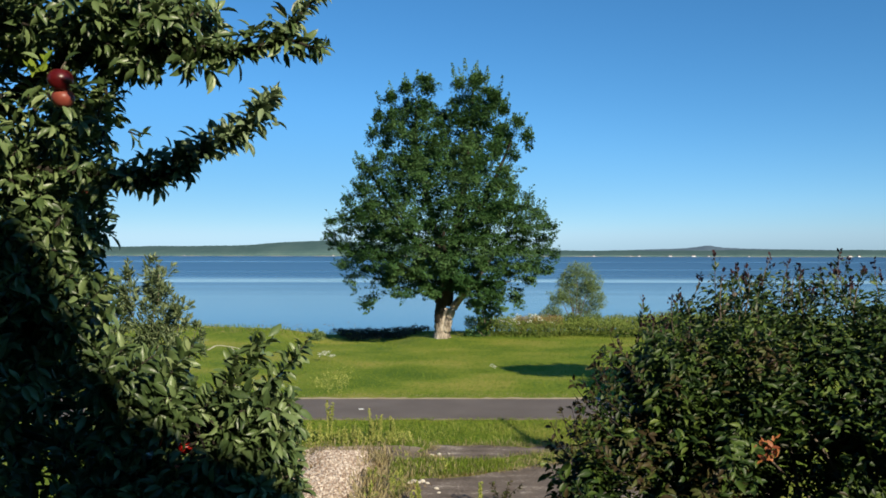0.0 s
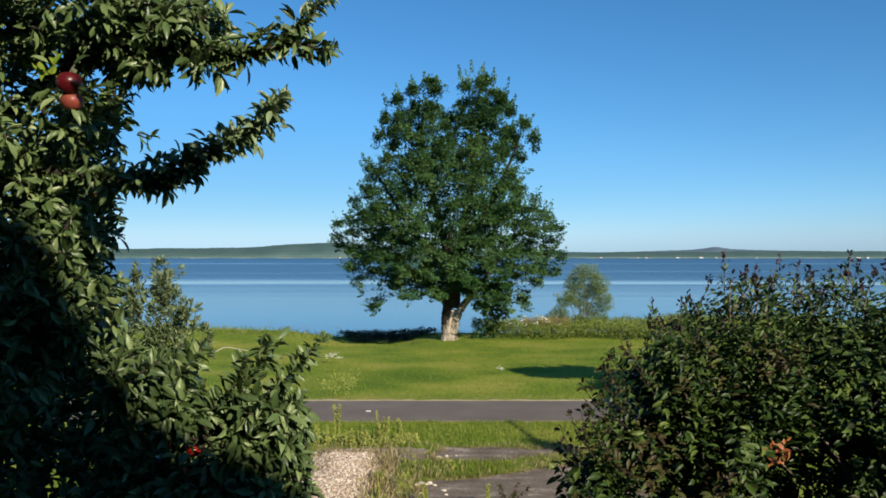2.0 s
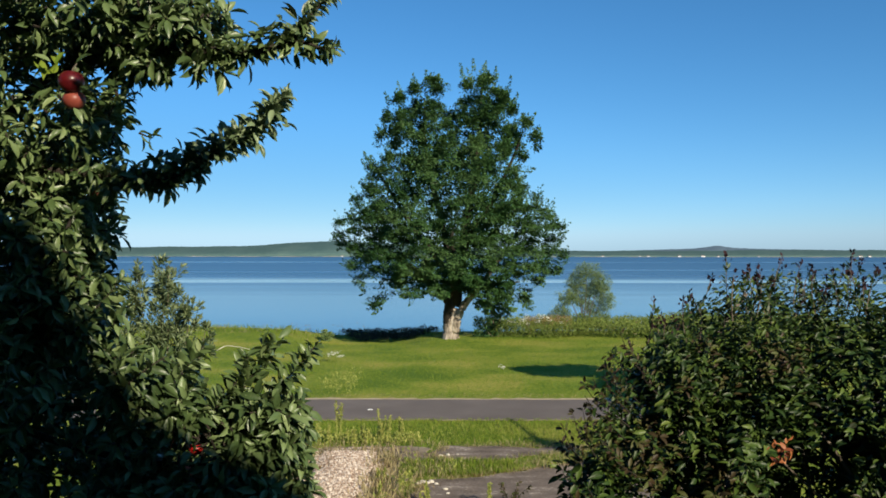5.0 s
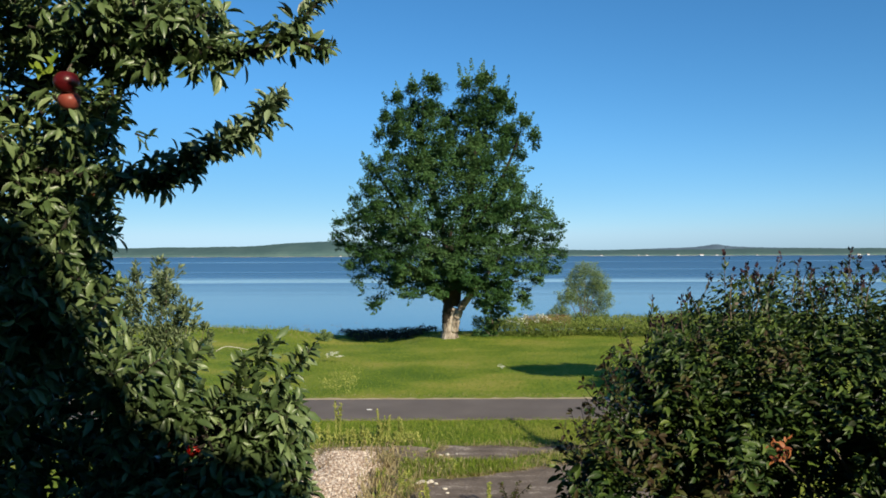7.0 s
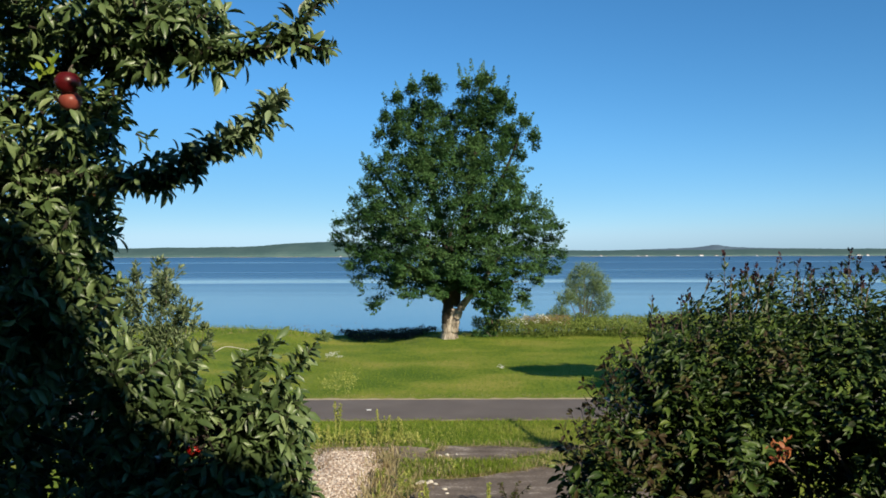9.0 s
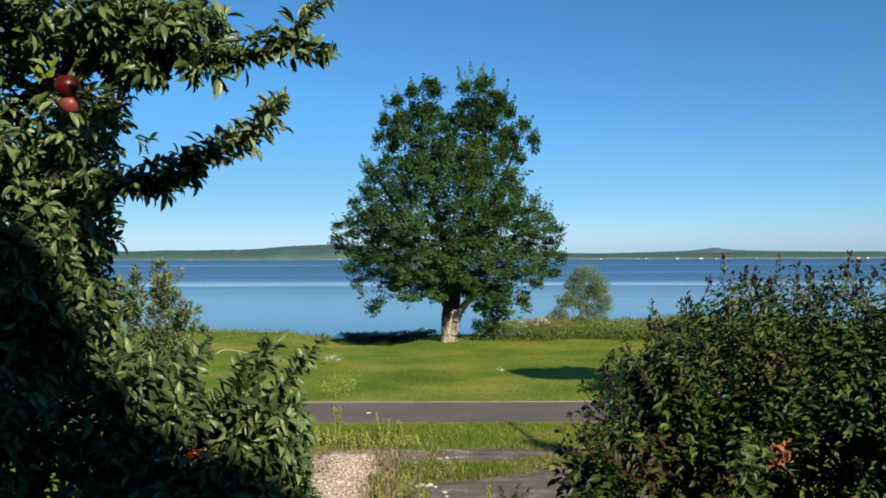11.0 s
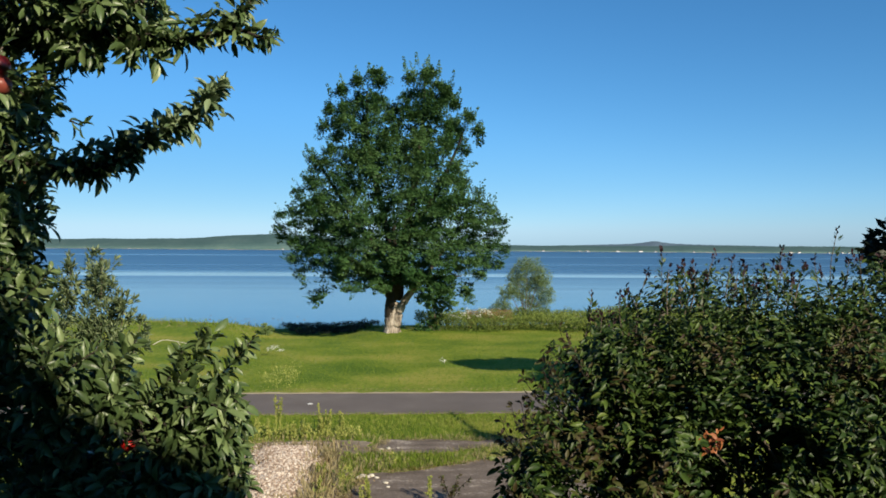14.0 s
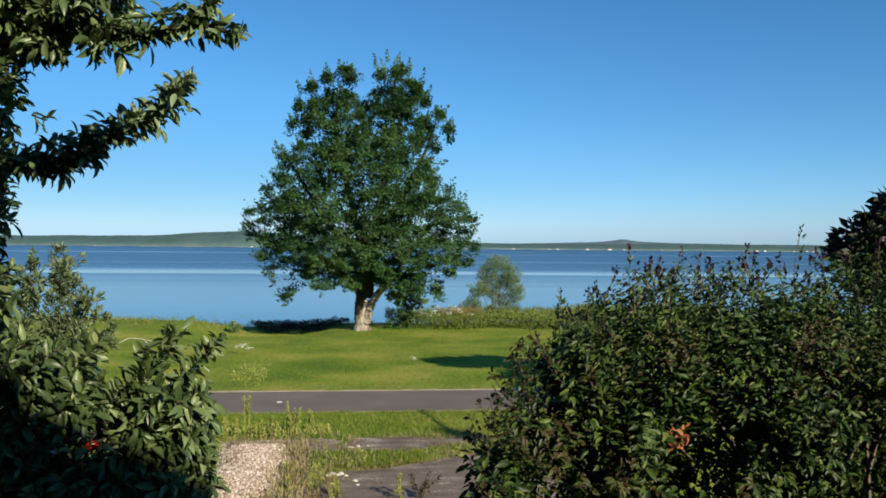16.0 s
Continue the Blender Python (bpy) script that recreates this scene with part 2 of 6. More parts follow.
def water_material():
    m = bpy.data.materials.new("bay_water")
    m.use_nodes = True
    n, l = m.node_tree.nodes, m.node_tree.links
    bsdf = n["Principled BSDF"]
    bsdf.inputs["Base Color"].default_value = (0.012, 0.034, 0.085, 1)
    bsdf.inputs["IOR"].default_value = 1.33
    geo = n.new("ShaderNodeNewGeometry")
    # wind streaks: a slick lane some way out, thin ones further off, edges broken by noise
    mp = n.new("ShaderNodeMapping")
    mp.inputs["Scale"].default_value = (0.0022, 0.012, 1.0)
    l.new(geo.outputs["Position"], mp.inputs[0])
    band = n.new("ShaderNodeTexNoise")
    band.inputs["Scale"].default_value, band.inputs["Detail"].default_value = 1.0, 4.0
    l.new(mp.outputs[0], band.inputs["Vector"])
    sep = n.new("ShaderNodeSeparateXYZ")
    l.new(geo.outputs["Position"], sep.inputs[0])
    log = n.new("ShaderNodeMath")
    log.operation = 'LOGARITHM'
    log.inputs[1].default_value = 10.0
    l.new(sep.outputs["Y"], log.inputs[0])
    shift = n.new("ShaderNodeMath")
    shift.operation = 'MULTIPLY_ADD'
    shift.inputs[1].default_value, shift.inputs[2].default_value = 0.26, -0.13
    l.new(band.outputs["Fac"], shift.inputs[0])
    dist = n.new("ShaderNodeMath")
    dist.operation = 'ADD'
    l.new(log.outputs[0], dist.inputs[0])
    l.new(shift.outputs[0], dist.inputs[1])
    norm = n.new("ShaderNodeMapRange")
    norm.inputs["From Min"].default_value, norm.inputs["From Max"].default_value = 1.8, 3.5
    l.new(dist.outputs[0], norm.inputs["Value"])
    ramp = n.new("ShaderNodeValToRGB")
    els = ramp.color_ramp.elements
    rough = [(1.8, 0.07), (2.0, 0.09), (2.2, 0.14), (2.338, 0.22), (2.352, 0.09), (2.41, 0.10), (2.47, 0.26), (2.58, 0.30), (2.61, 0.23), (2.64, 0.29), (2.90, 0.31), (2.925, 0.15), (2.955, 0.30), (3.5, 0.34)]
    els[0].position, els[0].color = 0.0, (0.07, 0.07, 0.07, 1)
    els[1].position, els[1].color = 1.0, (0.34, 0.34, 0.34, 1)
    for at, r in rough[1:-1]:
        e = els.new((at - 1.8) / 1.7)
        e.color = (r, r, r, 1)
    l.new(norm.outputs[0], ramp.inputs[0])
    # fine cat's-paws lying across the view
    mp3 = n.new("ShaderNodeMapping")
    mp3.inputs["Scale"].default_value = (0.010, 0.10, 1.0)
    l.new(geo.outputs["Position"], mp3.inputs[0])
    paws = n.new("ShaderNodeTexNoise")
    paws.inputs["Scale"].default_value, paws.inputs["Detail"].default_value = 1.0, 5.0
    l.new(mp3.outputs[0], paws.inputs["Vector"])
    swing = n.new("ShaderNodeMapRange")
    swing.inputs["From Min"].default_value, swing.inputs["From Max"].default_value = 0.3, 0.7
    swing.inputs["To Min"].default_value, swing.inputs["To Max"].default_value = 0.93, 1.06
    l.new(paws.outputs["Fac"], swing.inputs["Value"])
    ruffled = n.new("ShaderNodeMath")
    ruffled.operation = 'MULTIPLY'
    l.new(ramp.outputs[0], ruffled.inputs[0])
    l.new(swing.outputs[0], ruffled.inputs[1])
    l.new(ruffled.outputs[0], bsdf.inputs["Roughness"])
    rip = n.new("ShaderNodeTexNoise")
    rip.inputs["Scale"].default_value, rip.inputs["Detail"].default_value = 1.4, 3.0
    mp2 = n.new("ShaderNodeMapping")
    mp2.inputs["Scale"].default_value = (0.5, 1.0, 1.0)
    l.new(geo.outputs["Position"], mp2.inputs[0])
    l.new(mp2.outputs[0], rip.inputs["Vector"])
    b = n.new("ShaderNodeBump")
    b.inputs["Strength"].default_value, b.inputs["Distance"].default_value = 0.25, 0.05
    l.new(rip.outputs["Fac"], b.inputs["Height"])
    l.new(b.outputs[0], bsdf.inputs["Normal"])
    return m


M_WATER = water_material()


# ---------------------------------------------------------------- mesh tools
def mesh_object(name, verts, faces, material, parent=None, label="", smooth=False):
    me = bpy.data.meshes.new(name)
    me.from_pydata([tuple(v) for v in verts], [], faces)
    me.materials.append(material)
    if smooth:
        for p in me.polygons:
            p.use_smooth = True
    me.update()
    ob = new(name, me)
    if parent:
        ob.parent = parent
    if label:
        tagged(ob, label)
    return ob


def part(name, bm, material, parent, label="", smooth=False):
    me = bpy.data.meshes.new(name)
    bm.to_mesh(me)
    bm.free()
    me.materials.append(material)
    if smooth:
        for p in me.polygons:
            p.use_smooth = True
    ob = new(name, me)
    ob.parent = parent
    if label:
        tagged(ob, label)
    return ob


def thing(name, label, category, group="", at=(0, 0, 0)):
    ob = new(name)
    ob.location = at
    ob.empty_display_size = 0.1
    return tagged(ob, label, category, group)


def curve_points(points, steps):
    """A smooth line through a few points (Catmull-Rom)."""
    p = [np.array(q, float) for q in points]
    p = [2 * p[0] - p[1]] + p + [2 * p[-1] - p[-2]]
    out = []
    for i in range(1, len(p) - 2):
        for k in range(steps):
            t = k / steps
            out.append(0.5 * (2 * p[i] + (p[i + 1] - p[i - 1]) * t + (2 * p[i - 1] - 5 * p[i] + 4 * p[i + 1] - p[i + 2]) * t * t
                              + (3 * p[i] - p[i - 1] - 3 * p[i + 1] + p[i + 2]) * t ** 3))
    out.append(p[-2])
    return np.array(out)


def tube(verts, faces, points, r0, r1, sides=8, wobble=0.0, rng=None):
    """Adds a tapering round limb along the points."""
    pts = np.asarray(points, float)
    base = len(verts)
    up = np.array([0.3, 0.2, 0.93])
    for i, p in enumerate(pts):
        d = pts[min(i + 1, len(pts) - 1)] - pts[max(i - 1, 0)]
        d = d / (np.linalg.norm(d) + 1e-9)
        a = np.cross(d, up if abs(d @ up) < 0.95 else np.array([1.0, 0, 0]))
        a /= np.linalg.norm(a)
        b = np.cross(d, a)
        r = r0 + (r1 - r0) * i / max(1, len(pts) - 1)
        for k in range(sides):
            w = 1 + (wobble * rng.standard_normal() if wobble else 0)
            t = 2 * math.pi * k / sides
            verts.append(p + (a * math.cos(t) + b * math.sin(t)) * r * w)
    for i in range(len(pts) - 1):
        for k in range(sides):
            q = base + i * sides
            faces.append((q + k, q + (k + 1) % sides, q + sides + (k + 1) % sides, q + sides + k))
    faces.append(tuple(base + (len(pts) - 1) * sides + k for k in range(sides)))
    faces.append(tuple(base + k for k in reversed(range(sides))))


# a folded, drooping leaf (y along it, x across, z its upper side), a plain narrow leaf, and a leaf of three lobes
LEAF_V = np.array([(0, 0, 0), (-0.25, 0.33, 0.07), (0, 0.33, 0.0), (0.25, 0.33, 0.07), (-0.2, 0.68, 0.03), (0, 0.7, -0.04), (0.2, 0.68, 0.03), (0, 1, -0.13)], float)
LEAF_F = np.array([(0, 2, 1), (0, 3, 2), (1, 2, 5), (1, 5, 4), (2, 3, 6), (2, 6, 5), (4, 5, 7), (5, 6, 7)])
# a broad oval leaf with a folded midrib
OVAL_V = np.array([(0, 0, 0), (-0.17, 0.2, 0.05), (0, 0.2, 0.0), (0.17, 0.2, 0.05), (-0.26, 0.48, 0.06), (0, 0.48, -0.02), (0.26, 0.48, 0.06), (-0.17, 0.79, 0.0), (0, 0.8, -0.06), (0.17, 0.79, 0.0), (0, 1, -0.14)], float)
OVAL_F = np.array([(0, 2, 1), (0, 3, 2), (1, 2, 5), (1, 5, 4), (2, 3, 6), (2, 6, 5), (4, 5, 8), (4, 8, 7), (5, 6, 9), (5, 9, 8), (7, 8, 10), (8, 9, 10)])
NARROW_V = np.array([(0, 0, 0), (-0.13, 0.45, 0.04), (0.13, 0.45, 0.04), (0, 0.5, -0.01), (0, 1, -0.08)], float)
NARROW_F = np.array([(0, 3, 1), (0, 2, 3), (1, 3, 4), (3, 2, 4)])
LOBED_V = np.array([(0, 0, 0), (-0.5, 0.45, 0.08), (-0.16, 0.55, 0.0), (0, 1.0, -0.1), (0.16, 0.55, 0.0), (0.5, 0.45, 0.08)], float)
LOBED_F = np.array([(0, 2, 1), (0, 4, 2), (2, 4, 3), (0, 5, 4)])
BLADE_V = np.array([(-0.02, 0, 0), (0.02, 0, 0), (0.012, 0.55, 0.06), (0, 1, 0.25)], float)
BLADE_F = np.array([(0, 1, 2), (0, 2, 3)])


def unit(v):
    return v / (np.linalg.norm(v, axis=-1, keepdims=True) + 1e-9)


def leaf_frames(d, nrm):
    d = unit(d)
    x = unit(np.cross(d, nrm))
    return x, d, np.cross(x, d)


def leaves(name, shape, pos, d, nrm, size, material, parent=None, label="", kind=""):
    """One mesh of many leaves, each with its place, direction, upper side and length."""
    tv, tf = shape
    x, y, z = leaf_frames(np.asarray(d, float), np.asarray(nrm, float))
    pos, size = np.asarray(pos, float), np.asarray(size, float)
    v = pos[:, None] + size[:, None, None] * (tv[None, :, :1] * x[:, None] + tv[None, :, 1:2] * y[:, None] + tv[None, :, 2:] * z[:, None])
    f = (tf[None] + (np.arange(len(pos)) * len(tv))[:, None, None]).reshape(-1, 3)
    me = bpy.data.meshes.new(name)
    me.vertices.add(v.shape[0] * v.shape[1])
    me.vertices.foreach_set("co", v.astype(np.float32).ravel())
    me.loops.add(f.size)
    me.loops.foreach_set("vertex_index", f.astype(np.int32).ravel())
    me.polygons.add(len(f))
    me.polygons.foreach_set("loop_start", (np.arange(len(f)) * 3).astype(np.int32))
    if len(tv) > 8:
        me.polygons.foreach_set("use_smooth", np.ones(len(f), bool))
    me.materials.append(material)
    me.update(calc_edges=True)
    me.validate()
    ob = new(name, me)
    if parent:
        ob.parent = parent
    if label:
        tagged(ob, label)
    if kind:
        tagged(ob, kind=kind)
    return ob


def single_leaves(shape, pos, d, nrm, size, material, parent):
    """Leaves that can be told apart: an object each, on one mesh."""
    me = bpy.data.meshes.new("leaf")
    me.from_pydata([tuple(v) for v in shape[0]], [], [tuple(int(i) for i in f) for f in shape[1]])
    me.polygons.foreach_set("use_smooth", np.ones(len(me.polygons), bool))
    me.materials.append(material)
    x, y, z = leaf_frames(np.asarray(d, float), np.asarray(nrm, float))
    for i in range(len(pos)):
        ob = new("leaf", me)
        ob.parent = parent
        m = Matrix(((x[i][0], y[i][0], z[i][0]), (x[i][1], y[i][1], z[i][1]), (x[i][2], y[i][2], z[i][2]))).to_4x4()
        ob.matrix_local = Matrix.Translation(pos[i]) @ m @ Matrix.Scale(float(size[i]), 4)


SUN_VEC = np.array(sun_dir)


def in_ball(rng, n, shell=0.0):
    v = unit(rng.standard_normal((n, 3)))
    return v * (shell + (1 - shell) * rng.random((n, 1)) ** 0.45)


def along(rng, a, b, count, spread, up=0.35, forward=0.55):
    """Leaves that stand off a twig from a to b: places, directions, upper sides."""
    t = rng.random(count)[:, None]
    axis = unit(b - a)
    side = unit(np.cross(rng.standard_normal((count, 3)), axis))
    pos = a + (b - a) * t + side * 0.004
    d = side + axis * forward + rng.standard_normal((count, 3)) * spread + np.array([0, 0, up * 0.4])
    n = np.array([0.25, -0.45, 0.85]) + axis * 0.25 + rng.standard_normal((count, 3)) * 0.45
    return pos, d, n


# ---------------------------------------------------------------- ground, road, water, far shore
def smooth(a, b, v):
    t = np.clip((v - a) / (b - a), 0, 1)
    return t * t * (3 - 2 * t)


def lawn_edge(x):
    """How far out the lawn ends over the shore."""
    return 52.0 + 3.2 * smooth(-0.6, -2.6, x) - 3.0 * smooth(-5.6, -7.2, x) + 0.8 * np.sin(x * 0.21) * smooth(0, -8, x) + 6.0 * smooth(2, 25, x)


def ground_z(x, y):
    x, y = np.asarray(x, float), np.asarray(y, float)
    z = 3.2 * (1 - smooth(3.0, 15.5, y)) ** 0.9
    wave = 0.05 * np.sin(x * 0.31 + 1) * np.sin(y * 0.27) + 0.02 * np.sin(x * 1.3) * np.sin(y * 1.1 + 2)
    z = z + wave * (1 - 0.8 * smooth(11.0, 15.0, y) * smooth(34.0, 29.0, y))
    z = z + 0.12 * np.exp(-(((x - 0.6) / 1.6) ** 2 + ((y - 47.2) / 1.3) ** 2))
    z = z - 0.32 * smooth(-1.0, -2.2, x) * smooth(-10.0, -7.0, x) * smooth(44.5, 47.5, y)
    z = z + 0.3 * smooth(-5.4, -7.5, x) * smooth(43.0, 51.0, y)
    return z + (SEA - 0.6) * smooth(0, 9, y - lawn_edge(x)) - 6 * smooth(5, 120, y - lawn_edge(x))


def make_ground():
    xs = np.unique(np.concatenate([np.linspace(-2600, -60, 22), np.linspace(-60, 60, 161), np.linspace(60, 2600, 22)]))
    ys = np.unique(np.concatenate([np.linspace(-1500, -20, 14), np.linspace(-20, 12, 24), np.linspace(12, 75, 150), np.linspace(75, 200, 12)]))
    gx, gy = np.meshgrid(xs, ys)
    gz = ground_z(gx, gy)
    v = np.stack([gx.ravel(), gy.ravel(), gz.ravel()], 1)
    w = len(xs)
    f = [(j * w + i, j * w + i + 1, (j + 1) * w + i + 1, (j + 1) * w + i) for j in range(len(ys) - 1) for i in range(w - 1)]
    ob = mesh_object("ground", v, f, M_LAWN, smooth=True)
    tagged(ob, "mown green lawn sloping to a bay shore", "ground", kind="structure")


def flat_patch(name, outline, z, thick, material, label, category, rng=None):
    """A low slab with an uneven outline."""
    bm = bmesh.new()
    top = [bm.verts.new((x, y, z)) for x, y in outline]
    face = bm.faces.new(top)
    r = bmesh.ops.extrude_face_region(bm, geom=[face])
    for e in r["geom"]:
        if isinstance(e, bmesh.types.BMVert):
            e.co.z -= thick
    bmesh.ops.recalc_face_normals(bm, faces=bm.faces)
    bmesh.ops.triangulate(bm, faces=[q for q in bm.faces if len(q.verts) > 4])
    me = bpy.data.meshes.new(name)
    bm.to_mesh(me)
    bm.free()
    me.materials.append(material)
    return tagged(new(name, me), label, category, kind="structure")


def ragged(rng, x0, x1, y_of, step, amp):
    return [(x, y_of(x) + amp * rng.standard_normal()) for x in np.arange(x0, x1 + 1e-6, step)]


def make_road():
    rng = np.random.default_rng(3)
    near = ragged(rng, -90, 90, lambda x: 24.4, 0.4, 0.035)
    far = ragged(rng, -90, 90, lambda x: 27.72, 0.4, 0.02)
    flat_patch("road", near + far[::-1], 0.045, 0.3, M_ASPHALT, "narrow grey worn asphalt lane across the lawn", "road")
    out = ragged(rng, -90, 90, lambda x: 27.89, 0.25, 0.06)
    inn = ragged(rng, -90, 90, lambda x: 27.71, 0.5, 0.01)
    flat_patch("trim", inn + out[::-1], 0.05, 0.2, M_SAND, "sandy tan shoulder along the far edge of the lane", "road edge")
    # remains of an old drive before the lane
    a = [(-0.4, 19.95), (0.25, 19.6), (1.0, 19.65), (1.7, 19.95), (2.6, 20.4), (3.6, 20.75), (4.4, 21.1), (3.4, 21.15), (2.3, 20.95), (1.0, 21.1), (0.1, 21.15), (-0.25, 20.6)]
    b = [(-0.75, 16.2), (-0.55, 17.3), (-0.2, 17.9), (0.7, 18.15), (1.6, 18.6), (2.6, 19.3), (4.2, 19.9), (6.5, 20.2), (7.0, 17.0), (6.0, 15.2), (2.0, 14.6), (-0.3, 15.0)]
    for pts in (a, b):
        dense = []
        for i, (x, y) in enumerate(pts):
            x2, y2 = pts[(i + 1) % len(pts)]
            for k in range(6):
                dense.append((x + (x2 - x) * k / 6 + 0.05 * rng.standard_normal(), y + (y2 - y) * k / 6 + 0.05 * rng.standard_normal()))
        flat_patch("pavement", dense, 0.014, 0.25, M_OLD, "cracked remains of an old asphalt drive", "pavement")


def make_water():
    v = [(-4600, 40, SEA), (4600, 40, SEA), (4600, 4700, SEA), (-4600, 4700, SEA)]
    tagged(mesh_object("water", v, [(0, 1, 2, 3)], M_WATER), "calm blue bay with paler wind streaks", "water", kind="structure")


def far_profile(u):
    """Height of the far shore's wooded hills over the bearing u (x over y)."""
    g = lambda c, w: np.exp(-((u - c) / w) ** 2)
    return (26 + 14 * smooth(0.10, -0.10, u) + 17 * g(-0.155, 0.07) + 14 * g(-0.06, 0.09) + 3 * g(0.47, 0.12) - 2 * g(0.2, 0.05)
            + 8 * smooth(-0.45, -0.8, u) + 1.2 * np.sin(u * 37) + 0.8 * np.sin(u * 91))


def make_far_shore():
    rng = np.random.default_rng(8)
    us = np.linspace(-1.15, 1.15, 1500)
    rows = [(0.0, 0.0), (3.0, 0.2), (25.0, 0.36), (60.0, 0.5), (110.0, 0.64), (180.0, 0.8), (260.0, 0.92), (340.0, 1.0), (600.0, 0.7)]
    v, f = [], []
    for dy, k in rows:
        for u in us:
            y = 3290 + dy + 40 * math.sin(u * 9)
            h = far_profile(u) * k + (rng.random() * (1.6 if k > 0.9 else 0.5) if k else -1)
            v.append((u * y, y, SEA + h))
    w = len(us)
    for j in range(len(rows) - 1):
        f += [(j * w + i, j * w + i + 1, (j + 1) * w + i + 1, (j + 1) * w + i) for i in range(w - 1)]
    tagged(mesh_object("hazy_far_woods", v, f, M_HAZY_WOODS), "low wooded hills across the bay, coloured blue-green with haze", "hills", kind="structure")
    # pale beach at the waterline
    v, f = [], []
    for i, u in enumerate(us):
        y = 3284 + 40 * math.sin(u * 9)
        v += [(u * y, y, SEA - 0.5), (u * y, y + 1, SEA + 0.2 + 0.6 * math.sin(u * 60) ** 2), (u * y, y + 9, SEA + 0.3 + 0.6 * math.sin(u * 60) ** 2)]
        if i:
            a = 3 * (i - 1)
            f += [(a, a + 3, a + 4, a + 1), (a + 1, a + 4, a + 5, a + 2)]
    tagged(mesh_object("far_beach", v, f, M_SAND), "pale strip of beach along the far shore", "beach", kind="structure")
    # a mountain behind the hills, blue from haze put into its colour
    v, f = [], []
    us = np.linspace(0.12, 0.62, 160)
    hs = 12 * np.exp(-np.abs((us - 0.3255) / 0.013) ** 1.6) + 8 * np.exp(-((us - 0.33) / 0.05) ** 2) + 36 * np.exp(-((us - 0.36) / 0.2) ** 4) + rng.random(160) * 2
    for k, dy in ((0.0, 0), (1.0, 130), (0.4, 240)):
        v += [(u * (4250 + dy), 4250 + dy, SEA + h * k) for u, h in zip(us, hs)]
    for j in range(2):
        f += [(j * 160 + i, j * 160 + i + 1, (j + 1) * 160 + i + 1, (j + 1) * 160 + i) for i in range(159)]
    tagged(mesh_object("backdrop", v, f, M_HAZY_MOUNT, smooth=True), "distant mountain behind the hills, coloured blue with haze", "mountain", kind="structure")


def make_far_house(u, width, height, y=3280.0):
    y = y + 40 * math.sin(u * 9) - 6
    h = thing("house", "small white house on the far shore", "house", "houses on the far shore", (u * y, y, SEA + 1.0))
    bm = bmesh.new()
    bmesh.ops.create_cube(bm, size=1)
    bmesh.ops.scale(bm, vec=(width, 8, height), verts=bm.verts)
    bmesh.ops.translate(bm, vec=(0, 0, height / 2 - 1), verts=bm.verts)
    part("wall", bm, M_WHITE, h)
    bm = bmesh.new()
    w, d, z = width / 2 + 0.6, 4.8, height - 1
    pts = [(-w, -d, z), (w, -d, z), (w, d, z), (-w, d, z), (-w, 0, z + 3), (w, 0, z + 3)]
    vs = [bm.verts.new(p) for p in pts]
    for q in ((0, 1, 5, 4), (2, 3, 4, 5), (0, 4, 3), (1, 2, 5), (0, 3, 2, 1)):
        bm.faces.new([vs[i] for i in q])
    part("roof", bm, M_ROOF, h)


make_ground()
make_water()
make_far_shore()
for u, w, hh in ((0.190, 12, 5), (0.234, 8, 4), (0.244, 13, 5), (0.281, 17, 6), (0.309, 22, 7), (0.327, 10, 5), (0.496, 20, 6), (0.507, 14, 7), (0.375, 9, 4),
                 (0.545, 9, 5), (0.562, 10, 6), (0.57, 8, 5), (-0.12, 9, 5), (-0.296, 6, 3)):
    make_far_house(u, w * 0.66, hh * 0.6)


